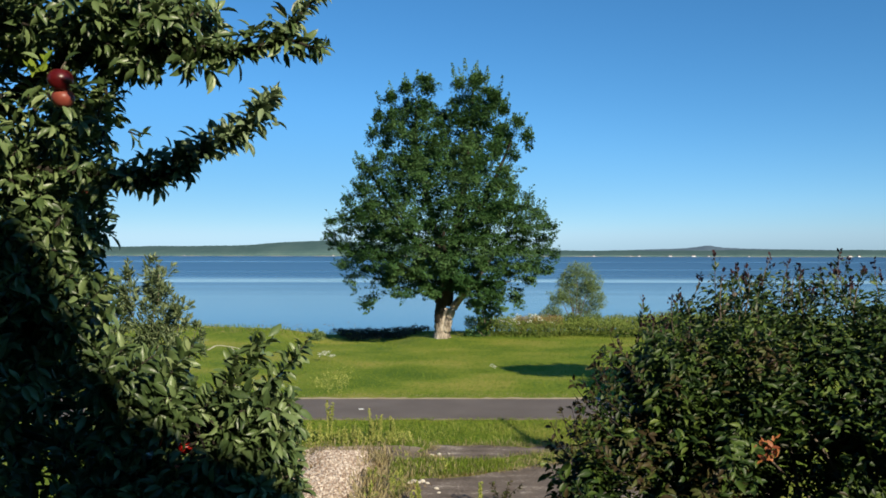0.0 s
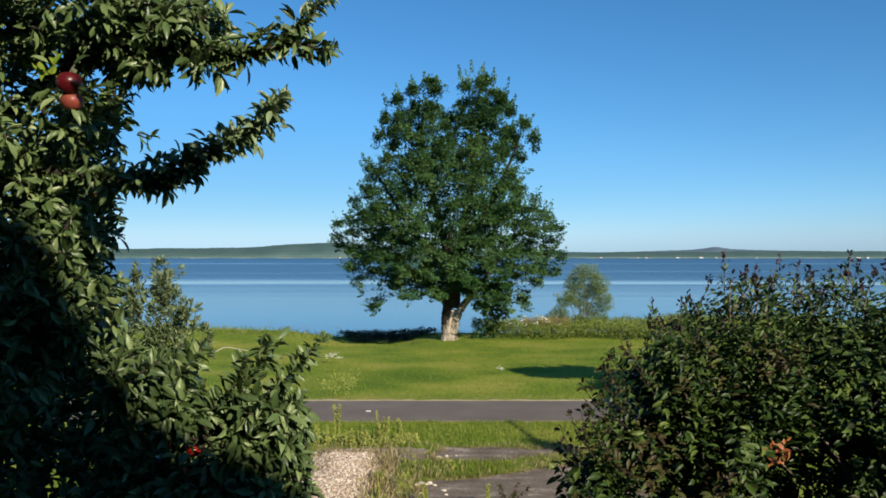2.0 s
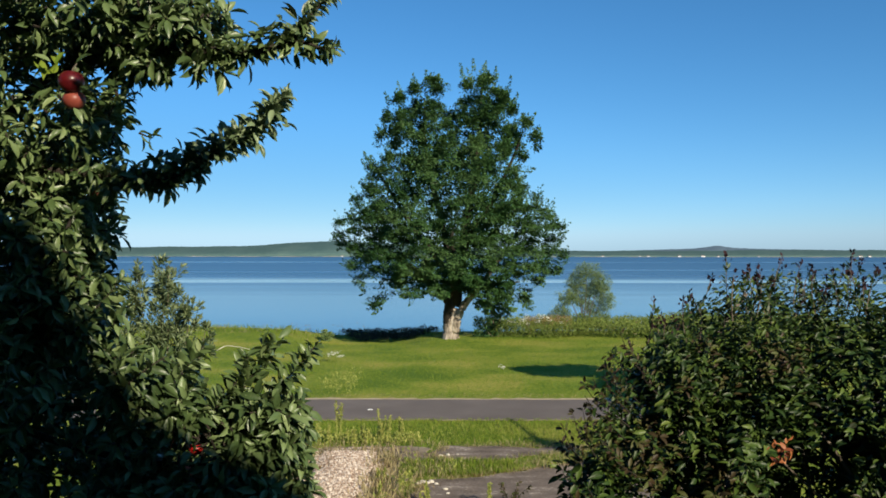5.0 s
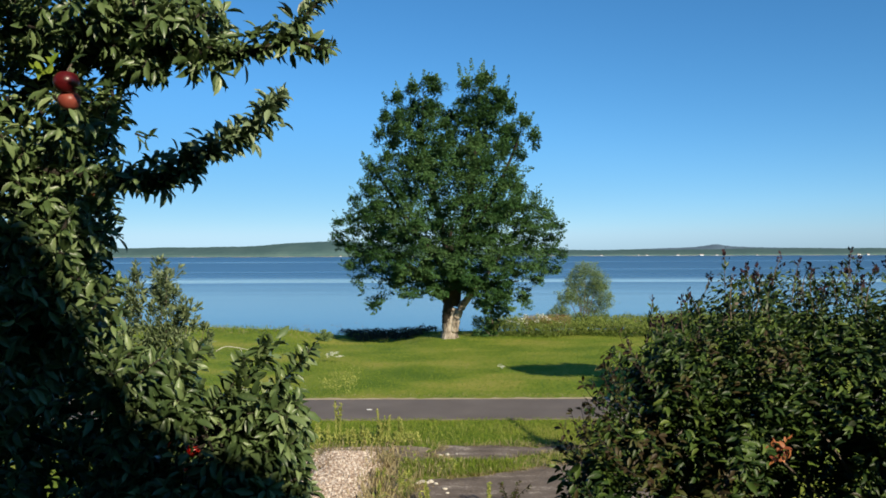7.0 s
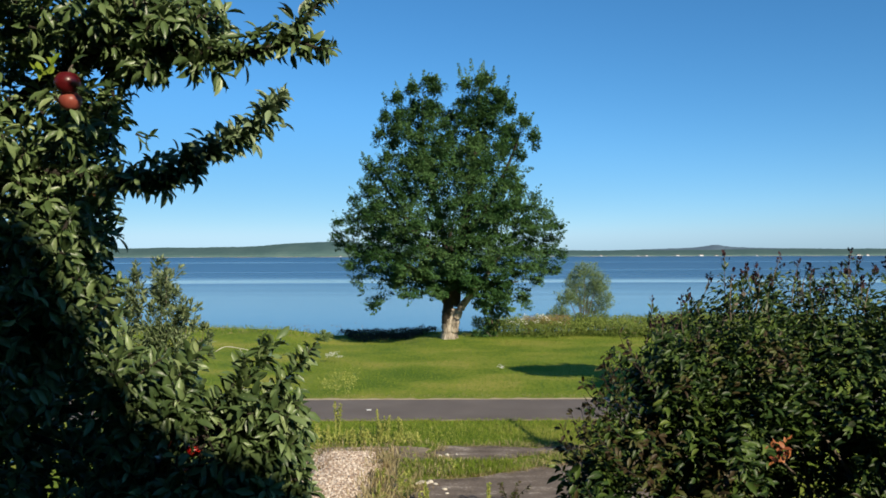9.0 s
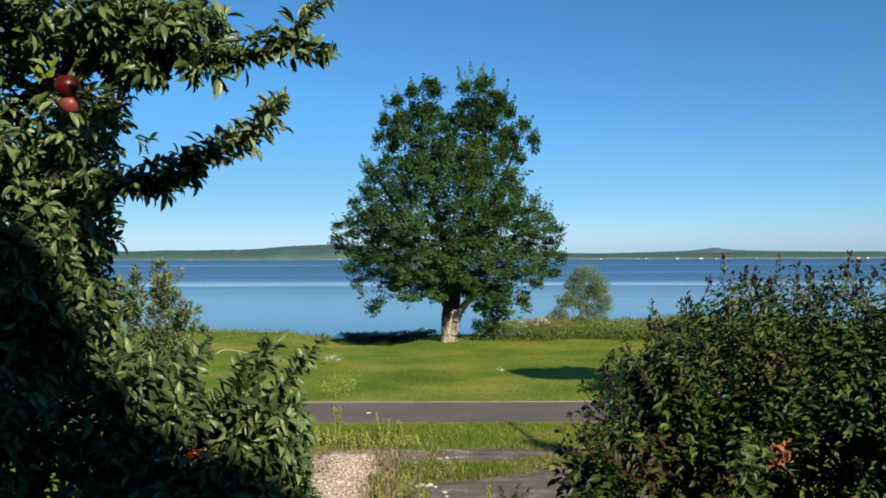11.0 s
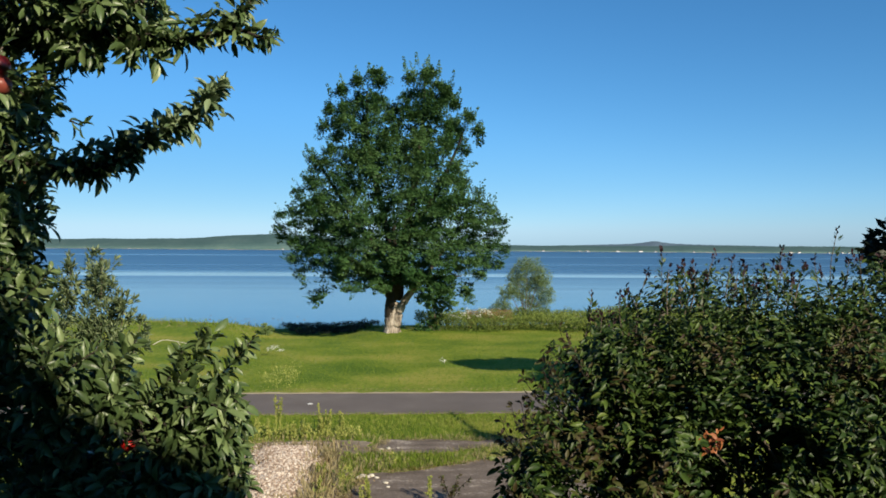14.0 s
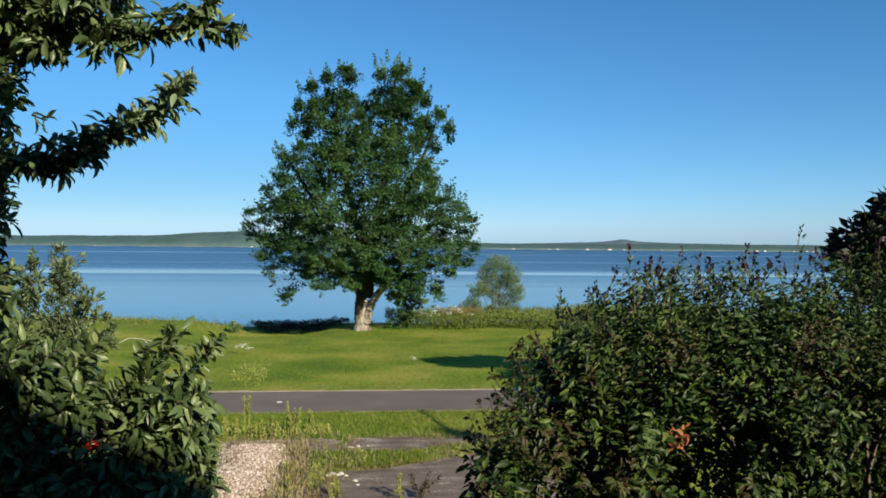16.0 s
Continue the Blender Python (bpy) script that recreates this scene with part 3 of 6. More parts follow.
# ---------------------------------------------------------------- unseen house added behind the viewer for its shade
def make_shade_house():
    h = thing("house", "unseen brown sided house with a steep shingle roof, added for its shade", "house", at=(0, 0, 0))
    y0, y1, xl, xr = -10.5, -3.0, -4.5, 4.9
    ridge, g = 0.2, 3.0
    kick = 2.57          # where the slope flattens towards the eave
    # roof line fitted to the shade edge on the apple tree
    top = lambda x: EYE + 6.195 - (1.38 * min(kick, x) + 0.45 * max(0.0, x - kick) if x > ridge else 1.38 * ridge + 0.10 * (ridge - x))
    bm = bmesh.new()
    prof = [(xl, g), (xr, g)] + [(x, top(x) - 0.15) for x in (xr, kick, ridge, 2 * ridge - kick, xl)]
    front = [bm.verts.new((x, y1 - 0.3, z)) for x, z in prof]
    back = [bm.verts.new((x, y0 + 0.3, z)) for x, z in prof]
    bm.faces.new(front), bm.faces.new(back[::-1])
    for i in range(7):
        bm.faces.new((front[i], back[i], back[(i + 1) % 7], front[(i + 1) % 7]))
    bmesh.ops.recalc_face_normals(bm, faces=bm.faces)
    part("wall", bm, M_SIDING, h)
    bm = bmesh.new()
    for xa, xb in ((ridge, kick), (kick, xr + 0.4), (2 * ridge - kick, ridge), (xl - 0.4, 2 * ridge - kick)):
        vs = []
        for y in (y0, y1):
            for x, dz in ((xa, 0), (xb, 0), (xb, -0.12), (xa, -0.12)):
                vs.append(bm.verts.new((x, y, top(x) + dz)))
        for q in ((0, 1, 2, 3), (7, 6, 5, 4), (0, 4, 5, 1), (1, 5, 6, 2), (2, 6, 7, 3), (3, 7, 4, 0)):
            bm.faces.new([vs[i] for i in q])
    bmesh.ops.recalc_face_normals(bm, faces=bm.faces)
    part("roof", bm, M_ROOF, h)
    # flat-roofed wings beside the house, unseen, added to block sun and sky light
    for name, x0, x1, front, z0, z1, mat in (("wing", 4.0, 9.0, -3.25, g, EYE + 2.06, M_SIDING), ("wing_roof", 3.85, 9.3, -3.0, EYE + 2.06, EYE + 2.22, M_ROOF),
                                             ("wing", -11.0, -4.5, -1.35, g, EYE + 6.0, M_SIDING), ("wing_roof", -11.3, -4.35, -1.1, EYE + 6.0, EYE + 6.16, M_ROOF)):
        bm = bmesh.new()
        bmesh.ops.create_cube(bm, size=1.0)
        for q in bm.verts:
            q.co = ((x0 + x1) / 2 + q.co.x * (x1 - x0), (front - 9.8) / 2 + q.co.y * (front + 9.8), (z0 + z1) / 2 + q.co.z * (z1 - z0))
        bmesh.ops.bevel(bm, geom=bm.edges[:], offset=0.02, segments=1, affect='EDGES')
        part(name, bm, mat, h)


make_shade_house()
make_road()


# ---------------------------------------------------------------- the great tree on the shore
def make_great_tree():
    rng = np.random.default_rng(21)
    bx, by = 0.45, 47.2
    tree = thing("tree", "large full-crowned green shade tree with pale peeling trunk on the lawn", "tree", at=(bx, by, 0))
    # trunk: a stout pale foot that forks low
    v, f = [], []
    tube(v, f, curve_points([(-0.06, 0, -0.2), (-0.05, 0, 0.25), (0.0, 0, 0.9), (0.04, 0, 1.35), (0.05, 0, 1.8)], 6), 0.47, 0.36, 16, 0.05, rng)
    for a in range(5):
        t = a * 1.25 + 0.3
        tube(v, f, curve_points([(0.56 * math.cos(t), 0.56 * math.sin(t), -0.15), (0.38 * math.cos(t), 0.38 * math.sin(t), 0.12), (0.2 * math.cos(t), 0.2 * math.sin(t), 0.8)], 3), 0.16, 0.12, 7)
    mesh_object("trunk", v, f, M_PALE, tree, "pale peeling trunk", smooth=True)
    # all limbs but the pale ones carry the crown's shade as dark bark
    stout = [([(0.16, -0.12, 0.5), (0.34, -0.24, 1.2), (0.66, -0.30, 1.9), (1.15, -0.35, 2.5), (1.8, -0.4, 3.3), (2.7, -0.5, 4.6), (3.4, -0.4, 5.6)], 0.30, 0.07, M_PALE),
             ([(-0.02, 0.12, 0.7), (-0.08, -0.02, 1.25), (-0.09, -0.10, 1.7), (-0.06, -0.08, 2.3), (0.0, 0.05, 4.0), (-0.6, 0.1, 7.0), (-1.4, 0, 10.5), (-1.5, 0, 13.6)], 0.43, 0.05, M_DARK_SHADED_BARK),
             ([(0.2, 0, 1.9), (0.6, 0.1, 4.6), (1.1, 0, 8.0), (1.6, 0, 11.5), (1.7, 0, 14.3)], 0.38, 0.05, M_DARK_SHADED_BARK),
             ([(0.0, 0, 2.0), (-1.0, -0.4, 3.2), (-2.6, -0.8, 4.4), (-4.6, -0.6, 5.2)], 0.26, 0.05, M_DARK_SHADED_BARK)]
    slender = [([(0.1, 0, 3.5), (-1.6, 0.4, 5.6), (-3.2, 0.4, 8.0), (-4.2, 0.2, 9.6)], 0.2, 0.04, M_DARK_SHADED_BARK),
               ([(0.9, 0, 5.6), (2.2, 0.3, 7.6), (3.3, 0.3, 9.8), (4.0, 0.2, 11.6)], 0.2, 0.04, M_DARK_SHADED_BARK),
               ([(0.4, 0, 3.0), (0.2, -1.4, 4.4), (0.0, -2.2, 5.6), (0.2, -2.6, 6.6)], 0.22, 0.05, M_DARK_SHADED_BARK),
               ([(0.4, 0, 3.2), (0.7, 1.6, 5.0), (0.8, 3.0, 7.5)], 0.22, 0.05, M_DARK_SHADED_BARK),
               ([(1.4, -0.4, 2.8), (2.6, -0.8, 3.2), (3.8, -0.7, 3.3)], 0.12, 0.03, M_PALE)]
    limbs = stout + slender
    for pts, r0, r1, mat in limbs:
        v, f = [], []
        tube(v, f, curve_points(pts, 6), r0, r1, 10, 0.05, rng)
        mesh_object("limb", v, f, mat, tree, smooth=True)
    # lobes of the crown: x, y, z, rx, ry, rz
    crest = [(1.6, 0, 13.7, 1.15, 1.2, 1.3), (2.5, -0.2, 12.9, 1.1, 1.3, 1.5), (1.5, 0.0, 12.3, 0.9, 1.2, 1.2), (3.4, 0.1, 12.1, 0.9, 1.1, 1.0), (4.2, 0.1, 11.8, 0.6, 0.8, 0.7), (1.8, -0.6, 10.9, 1.5, 1.7, 1.2),
             (-1.3, 0, 13.4, 1.2, 1.3, 1.1), (-2.7, 0, 12.8, 0.9, 1.0, 0.9), (-0.6, 0.2, 12.4, 0.7, 1.1, 1.0), (-3.2, 0, 11.7, 0.6, 0.9, 0.6), (-1.7, -0.5, 11.4, 1.5, 1.6, 1.3), (0.1, -0.5, 10.5, 1.5, 1.8, 1.2),
             (-2.5, -0.4, 10.1, 1.1, 1.4, 0.9), (-4.0, 0, 9.8, 0.6, 0.8, 0.6), (3.0, 0, 10.1, 1.0, 1.3, 0.6)]
    shoulders = [(3.9, -0.2, 9.8, 0.5, 0.7, 0.4), (-0.8, -1.3, 9.0, 1.9, 1.9, 1.3), (2.0, -1.1, 8.8, 1.7, 1.9, 1.4), (-3.3, -0.5, 8.5, 1.3, 1.7, 1.1), (-4.5, 0, 7.8, 0.7, 1.0, 0.7), (3.7, -0.3, 8.2, 0.9, 1.3, 0.9),
                 (-4.9, 0, 6.2, 0.8, 1.2, 0.8), (-3.5, -1.2, 6.7, 1.4, 1.6, 1.1), (-1.5, -2.1, 6.9, 1.7, 1.5, 1.3), (0.8, -2.3, 6.8, 1.7, 1.5, 1.3), (3.0, -1.7, 6.8, 1.6, 1.6, 1.3), (4.7, -0.3, 6.4, 0.9, 1.4, 1.1),
                 (-4.6, -0.4, 4.6, 0.8, 1.1, 0.7)]
    flanks = [(-3.1, -1.5, 4.9, 1.2, 1.4, 1.0), (-1.4, -2.4, 4.8, 1.5, 1.3, 1.1), (0.6, -2.5, 4.6, 1.5, 1.3, 1.2), (2.7, -2.0, 4.7, 1.5, 1.4, 1.2), (4.6, -0.7, 4.7, 1.0, 1.3, 1.0), (-4.2, -0.5, 3.4, 0.7, 0.8, 0.9),
              (-4.05, -0.5, 2.7, 0.6, 0.6, 0.6), (-3.8, -0.5, 2.35, 0.5, 0.5, 0.4), (-2.3, -1.8, 3.8, 0.9, 0.9, 0.6), (-0.9, -1.6, 3.4, 1.0, 1.0, 0.9), (0.2, -1.5, 3.4, 0.8, 0.8, 0.7), (1.6, -1.6, 3.6, 0.9, 0.9, 0.6),
              (3.2, -1.0, 3.4, 0.9, 0.9, 0.8)]
    skirt = [(4.3, -0.5, 3.0, 0.5, 0.7, 0.6), (3.5, 0.3, 2.3, 0.7, 0.7, 0.6), (0, 2.4, 5.2, 3.3, 1.9, 1.7), (-2.5, 1.9, 7.0, 2.0, 1.7, 1.7), (2.5, 1.9, 7.2, 2.0, 1.7, 1.7), (0, 1.8, 9.4, 2.3, 1.5, 1.7),
             (-4.0, 1.3, 5.0, 1.2, 1.3, 1.0), (4.0, 1.5, 5.0, 1.3, 1.3, 1.0), (-0.1, 0, 11.5, 1.0, 1.2, 1.1), (0.5, 0.1, 11.9, 0.8, 1.0, 0.8), (-0.5, -1.2, 3.75, 1.2, 1.0, 0.9), (1.2, -1.2, 3.8, 1.2, 1.0, 0.9),
             (-0.7, -1.9, 3.1, 0.9, 0.7, 0.6)]
    filling = [(0.5, -1.9, 3.2, 0.8, 0.7, 0.6), (-1.8, -1.9, 3.3, 0.9, 0.8, 0.7), (1.9, -1.7, 3.2, 0.9, 0.8, 0.6), (2.3, -0.9, 3.0, 1.1, 0.9, 0.8), (-1.9, -1.3, 3.6, 1.2, 1.0, 0.8), (-3.4, -0.8, 3.9, 1.1, 1.0, 0.9),
               (3.4, -0.7, 2.8, 1.0, 0.9, 0.9)]
    lobes = crest + shoulders + flanks + skirt + filling
    lobes = [(q[0] * (0.94 + 0.12 * max(0.0, min(1.0, (8.0 - q[2]) / 2)) - 0.14 * max(0.0, min(1.0, (5.0 - q[2]) / 1.4))), q[1], q[2] - 0.04 * max(0.0, q[2] - 3.0), *q[3:]) for q in lobes]
    table = np.array(lobes)
    P, D, N, S = [], [], [], []
    up = np.array([0, 0, 1.0])

    def tuft(c, axis, r, flat, k):
        """A leafy spray: a shallow dome of leaves turned outwards and up, heavy at the rim."""
        w = unit(rng.standard_normal((k, 3)) + 0.75 * axis + up * 0.35)
        off = w * r * rng.uniform(0.55, 1.08, (k, 1)) * np.array([1, 1, flat])
        P.append(c + off)
        D.append(w * np.array([1, 1, 0.3]) + axis * 0.5 - up * 0.45 + 0.35 * rng.standard_normal((k, 3)))
        N.append(w * 0.35 + axis * 0.45 + up * 0.65 + 0.17 * rng.standard_normal((k, 3)))
        S.append(rng.uniform(0.10, 0.17, k))

    def spike(base, axis, length, k):
        """A pointed leafy shoot."""
        t = rng.random((k, 1)) ** 0.8
        w = unit(rng.standard_normal((k, 3)))
        P.append(base + axis * length * t + up * (0.18 * t * t) + w * (0.13 * (1.12 - t)))
        D.append(w * 0.7 + axis * 0.9)
        N.append(w * 0.5 + up * 0.4 + SUN_VEC * 0.3 + 0.2 * rng.standard_normal((k, 3)))
        S.append(rng.uniform(0.085, 0.135, k))

    seats = np.zeros((0, 3))
    for lx, ly, lz, rx, ry, rz in lobes:
        mid, rad = np.array([lx, ly, lz]), np.array([rx, ry, rz])
        for dv in unit(rng.standard_normal((int(70 * (rx * ry * rz) ** 0.6) + 8, 3))):
            c = mid + dv * rad * rng.uniform(0.55, 0.84)
            deep = (((c - table[:, :3]) / table[:, 3:]) ** 2).sum(1).min()
            high = max(0.0, min(1.0, (lz - 7.5) / 5.0))
            if deep < 0.27 or (len(seats) and (np.linalg.norm((c - seats) * np.array([1, 1, 1.6 - 0.4 * high]), axis=1) < (0.98 if lz < 4.6 else 1.06) - 0.20 * high).any()):
                continue
            seats = np.vstack([seats, c])
            out = unit(np.array([c[0] - 0.3, c[1], 0.0]))
            axis = unit(dv * 0.8 + out * (0.8 - 0.5 * high) + up * (0.05 + 0.6 * high if lz > 4.2 else -0.2) + 0.15 * rng.standard_normal(3))
            big = rng.uniform(0.52, 0.92) * (1 - 0.22 * high) * (0.8 if lz < 4.2 else 1.0)
            # a bough: sprays round a dome, with fingers that reach past its rim
            for w in unit(0.8 * rng.standard_normal((11 if c[1] < 1.0 else 7, 3)) + 1.1 * axis + up * 0.7):
                seat = c + w * big * np.array([1, 1, 0.48 + 0.5 * high]) * rng.uniform(0.7, 1.1) + axis * 0.12
                tuft(seat, unit(w + axis * 0.6), rng.uniform(0.20, 0.32), 0.55 + 0.45 * high, int(42 + 8 * high))
            for _ in range(int(6 + 9 * high)):
                a2 = unit(axis * 1.1 + out * 0.3 + up * (0.3 + 0.9 * high if lz > 4.2 else -0.2) + 0.5 * rng.standard_normal(3))
                spike(c + a2 * big * 0.72, a2, rng.uniform(0.4, 0.85) * (1 - 0.3 * high), 24)
        # thin leafage inside
        k = int((115 if lz < 8.5 else 125) * rx * ry * rz)
        P.append(mid + in_ball(rng, k) * rad * 0.72)
        D.append(rng.standard_normal((k, 3)))
        N.append(rng.standard_normal((k, 3)) + up * 0.4)
        S.append(rng.uniform(0.12, 0.19, k))
    # low boughs round the fork
    for x, y, z in ((-3.2, -1.2, 3.3), (-2.4, -1.5, 3.25), (-1.6, -1.7, 3.15), (-0.8, -1.8, 2.95), (0.0, -1.8, 3.0), (0.8, -1.7, 3.3), (1.6, -1.6, 3.25), (2.4, -1.3, 3.1), (3.1, -1.0, 2.9), (-1.2, 0.6, 3.3), (1.4, 0.8, 3.3)):
        c = np.array([0.92 * x, y, z + 0.12 * rng.standard_normal()])
        for w in unit(rng.standard_normal((10, 3)) + np.array([0.1 * x, -0.7, 0.5])):
            tuft(c + w * 0.55 * np.array([1, 1, 0.6]) * rng.uniform(0.6, 1.1), unit(w + np.array([0, -0.4, 0.2])), rng.uniform(0.2, 0.3), 0.55, 40)
    # long shoots that stand out of the outline
    side_shoots = [(-5.85, 5.3, -1, 0.5, 0.9), (5.75, 5.6, 1, 0.5, 0.9), (-5.0, 7.2, -0.8, 0.8, 0.9), (-5.7, 5.9, -1, 0.2, 0.8),
                   (-5.2, 6.6, -1, 0.6, 0.8), (5.6, 5.2, 1, 0.45, 0.9), (5.3, 6.3, 1, 0.5, 0.8), (-4.5, 9.7, -0.55, 1, 0.9), (-4.6, 8.3, -0.6, 0.8, 0.7), (0.75, 14.6, -0.3, 1, 0.8)]
    top_shoots = [(1.3, 14.9, -0.1, 1, 0.7), (1.9, 14.8, 0.05, 1, 0.7), (2.4, 14.5, 0.2, 1, 0.7), (3.0, 13.8, 0.45, 1, 0.9), (-0.8, 14.2, 0.15, 1, 0.7), (-1.4, 14.3, 0, 1, 0.7),
                  (-2.0, 14.1, -0.2, 1, 0.7), (-2.7, 13.6, -0.4, 1, 0.8), (-3.3, 13.2, -0.7, 0.9, 0.7), (4.3, 12.3, 0.8, 0.6, 0.6), (4.6, 11.5, 1, -0.1, 0.5), (4.1, 9.8, 0.8, -0.4, 0.7),
                  (3.4, 13.1, 0.5, 0.9, 0.7)]
    for x, z, dx, dz, ln in side_shoots + top_shoots:
        axis = unit(np.array([dx, 0.2 * rng.standard_normal(), dz]))
        spike(np.array([x, 0, z]), axis, ln, int(70 * ln))
        spike(np.array([x - 0.1, -0.15, z - 0.2]), unit(axis + 0.25 * rng.standard_normal(3)), ln * 0.8, int(55 * ln))
    leaves("crown", (LOBED_V, LOBED_F), np.concatenate(P), np.concatenate(D), np.concatenate(N), np.concatenate(S), M_MAPLE, tree, "dense green leaf crown", "stuff")


make_great_tree()


def make_small_tree(name, label, at, lobes, density, size, material, stem_to, rng, shape=(NARROW_V, NARROW_F), stems=4, up=0.6, bark=M_BARK, spread=0.16):
    """A shrub or young tree of a few stems and plumes of small leaves."""
    tree = thing(name, label, "tree" if name == "tree" else "shrub", at=at)
    for i in range(stems):
        lx, ly, lz, rx, ry, rz = lobes[i % len(lobes)]
        v, f = [], []
        tube(v, f, curve_points([(0.12 * rng.standard_normal(), 0.12 * rng.standard_normal(), -0.1), (lx * 0.35, ly * 0.35, lz * 0.45), (lx, ly, lz + rz * 0.5)], 5), stem_to, stem_to * 0.2, 6)
        mesh_object("stem", v, f, bark, tree, smooth=True)
    P, D, N, S = [], [], [], []
    for lx, ly, lz, rx, ry, rz in lobes:
        for dv in in_ball(rng, int(density * (rx * ry * rz) ** 0.62), 0.3):
            tip = np.array([lx, ly, lz]) + dv * np.array([rx, ry, rz])
            axis = unit(dv + np.array([0, 0, up]) + 0.25 * rng.standard_normal(3))
            length = rng.uniform(0.5, 1.2) * min(rx, rz) * 0.7
            k = 26
            t = rng.random((k, 1))
            off = rng.standard_normal((k, 3)) * spread * min(rx, rz) * (1.1 - t)
            P.append(tip - axis * length * (1 - t) + off)
            D.append(unit(off) * 0.7 + axis * 0.8 + 0.3 * rng.standard_normal((k, 3)))
            N.append(np.array([0, 0, 0.5]) + SUN_VEC * 0.6 + unit(off) * 0.4 + 0.4 * rng.standard_normal((k, 3)))
            S.append(rng.uniform(0.7, 1.3, k) * size)
    leaves("crown", shape, np.concatenate(P), np.concatenate(D), np.concatenate(N), np.concatenate(S), material, tree, kind="stuff")
    return tree


# young willow beyond the lawn, dark shrub beneath the great tree, willow beside the apple tree, shade-coloured tree
# beside the slope
make_small_tree("tree", "young grey-green willow on the shore bank", (9.0, 53.5, -0.3),
                [(0.15, 0, 4.05, 0.95, 0.8, 0.62), (-0.55, 0.2, 3.35, 0.8, 0.7, 0.6), (1.05, 0, 3.35, 0.75, 0.7, 0.7), (-1.15, 0, 2.45, 0.75, 0.7, 0.55), (1.35, 0.1, 2.3, 0.7, 0.7, 0.8), (-0.2, 0.3, 2.5, 0.8, 0.6, 0.7), (0.5, 0.3, 2.9, 0.7, 0.6, 0.6), (-1.5, 0, 1.5, 0.7, 0.7, 0.55),
                 (0.6, 0.4, 1.7, 0.8, 0.6, 0.5), (0.9, 0, 1.0, 0.9, 0.8, 0.55), (-2.3, -0.2, 0.9, 0.9, 0.7, 0.5), (-0.4, 0, 0.9, 0.8, 0.7, 0.6)], 165, 0.12, M_WILLOW, 0.05, np.random.default_rng(5), spread=0.26, stems=9)
make_small_tree("shrub", "dark green shrub under the great tree", (3.1, 48.9, -0.1),
                [(-0.7, 0, 0.4, 0.8, 0.6, 0.4), (-0.1, 0.2, 1.0, 0.5, 0.5, 0.6), (0.45, 0.1, 1.7, 0.5, 0.5, 0.5), (-0.4, 0.2, 1.9, 0.5, 0.5, 0.6)], 46, 0.17, M_MAPLE, 0.05, np.random.default_rng(6), shape=(LOBED_V, LOBED_F), spread=0.22)
make_small_tree("shrub", "grey-green willow shrub behind the apple tree", (-2.5, 7.6, float(ground_z(-2.5, 7.6)) + 0.03),
                [(0.02, 0, 2.24, 0.15, 0.2, 0.24), (-0.03, 0, 1.93, 0.22, 0.22, 0.26), (-0.30, 0.1, 2.18, 0.12, 0.15, 0.26), (0.24, -0.05, 1.93, 0.08, 0.15, 0.16), (0.36, 0, 1.72, 0.08, 0.12, 0.16), (-0.42, 0.1, 1.85, 0.16, 0.2, 0.34), (0.02, 0, 1.6, 0.34, 0.3, 0.28), (-0.1, 0, 1.1, 0.5, 0.5, 0.5)],
                660, 0.055, M_SALLOW, 0.012, np.random.default_rng(7), shape=(LEAF_V * np.array([0.5, 1, 1]), LEAF_F), up=1.6, stems=6)
# leaves coloured near-black for shade; unseen top lobes cast the lawn shadow
make_small_tree("tree", "round tree beside the slope, its leaves coloured dark for shade", (14.5, 18.0, 0.0),
                [(0.4, -0.2, 9.8, 1.2, 1.6, 0.5), (1.7, 0.3, 9.6, 1.5, 1.8, 0.6), (1.6, 1.6, 8.3, 1.8, 1.4, 0.8), (0.6, 0.6, 7.0, 1.9, 1.8, 0.9), (-1.3, 0, 5.7, 1.5, 1.5, 0.7), (-2.3, 0, 4.9, 1.6, 1.5, 0.8), (2.0, 0.3, 5.4, 2.0, 1.8, 1.4), (-0.3, -0.3, 4.0, 3.3, 2.2, 0.9)],
                80, 0.25, M_SHADED_LEAF, 0.18, np.random.default_rng(9), shape=(LEAF_V, LEAF_F), up=0.3)


# hidden behind the near shrub; added to cast the thin shadow on the verge
def make_shadow_sapling():
    rng = np.random.default_rng(10)
    tree = thing("tree", "slender leaning sapling with a bare tip, unseen, added for its shadow", "tree", at=(4.8, 17.5, 0.0))
    v, f = [], []
    tube(v, f, curve_points([(0, 0, -0.1), (0.15, 0, 1.2), (0.33, 0, 2.3), (0.9, 0, 3.2), (1.5, 0, 4.0)], 5), 0.09, 0.05, 7)
    mesh_object("trunk", v, f, M_BARK, tree, smooth=True)
    k = 1500
    p = np.array([0.33, 0.0, 2.25]) + rng.standard_normal((k, 3)) * np.array([0.2, 0.2, 0.2])
    leaves("crown", (LEAF_V, LEAF_F), p, rng.standard_normal((k, 3)), rng.standard_normal((k, 3)) + np.array([0, 0, 0.6]), rng.uniform(0.05, 0.09, k), M_BUSH_LEAF, tree, kind="stuff")


make_shadow_sapling()


# ---------------------------------------------------------------- the apple tree beside the viewer
RED_APPLE = (-0.758, 2.58, -0.594)


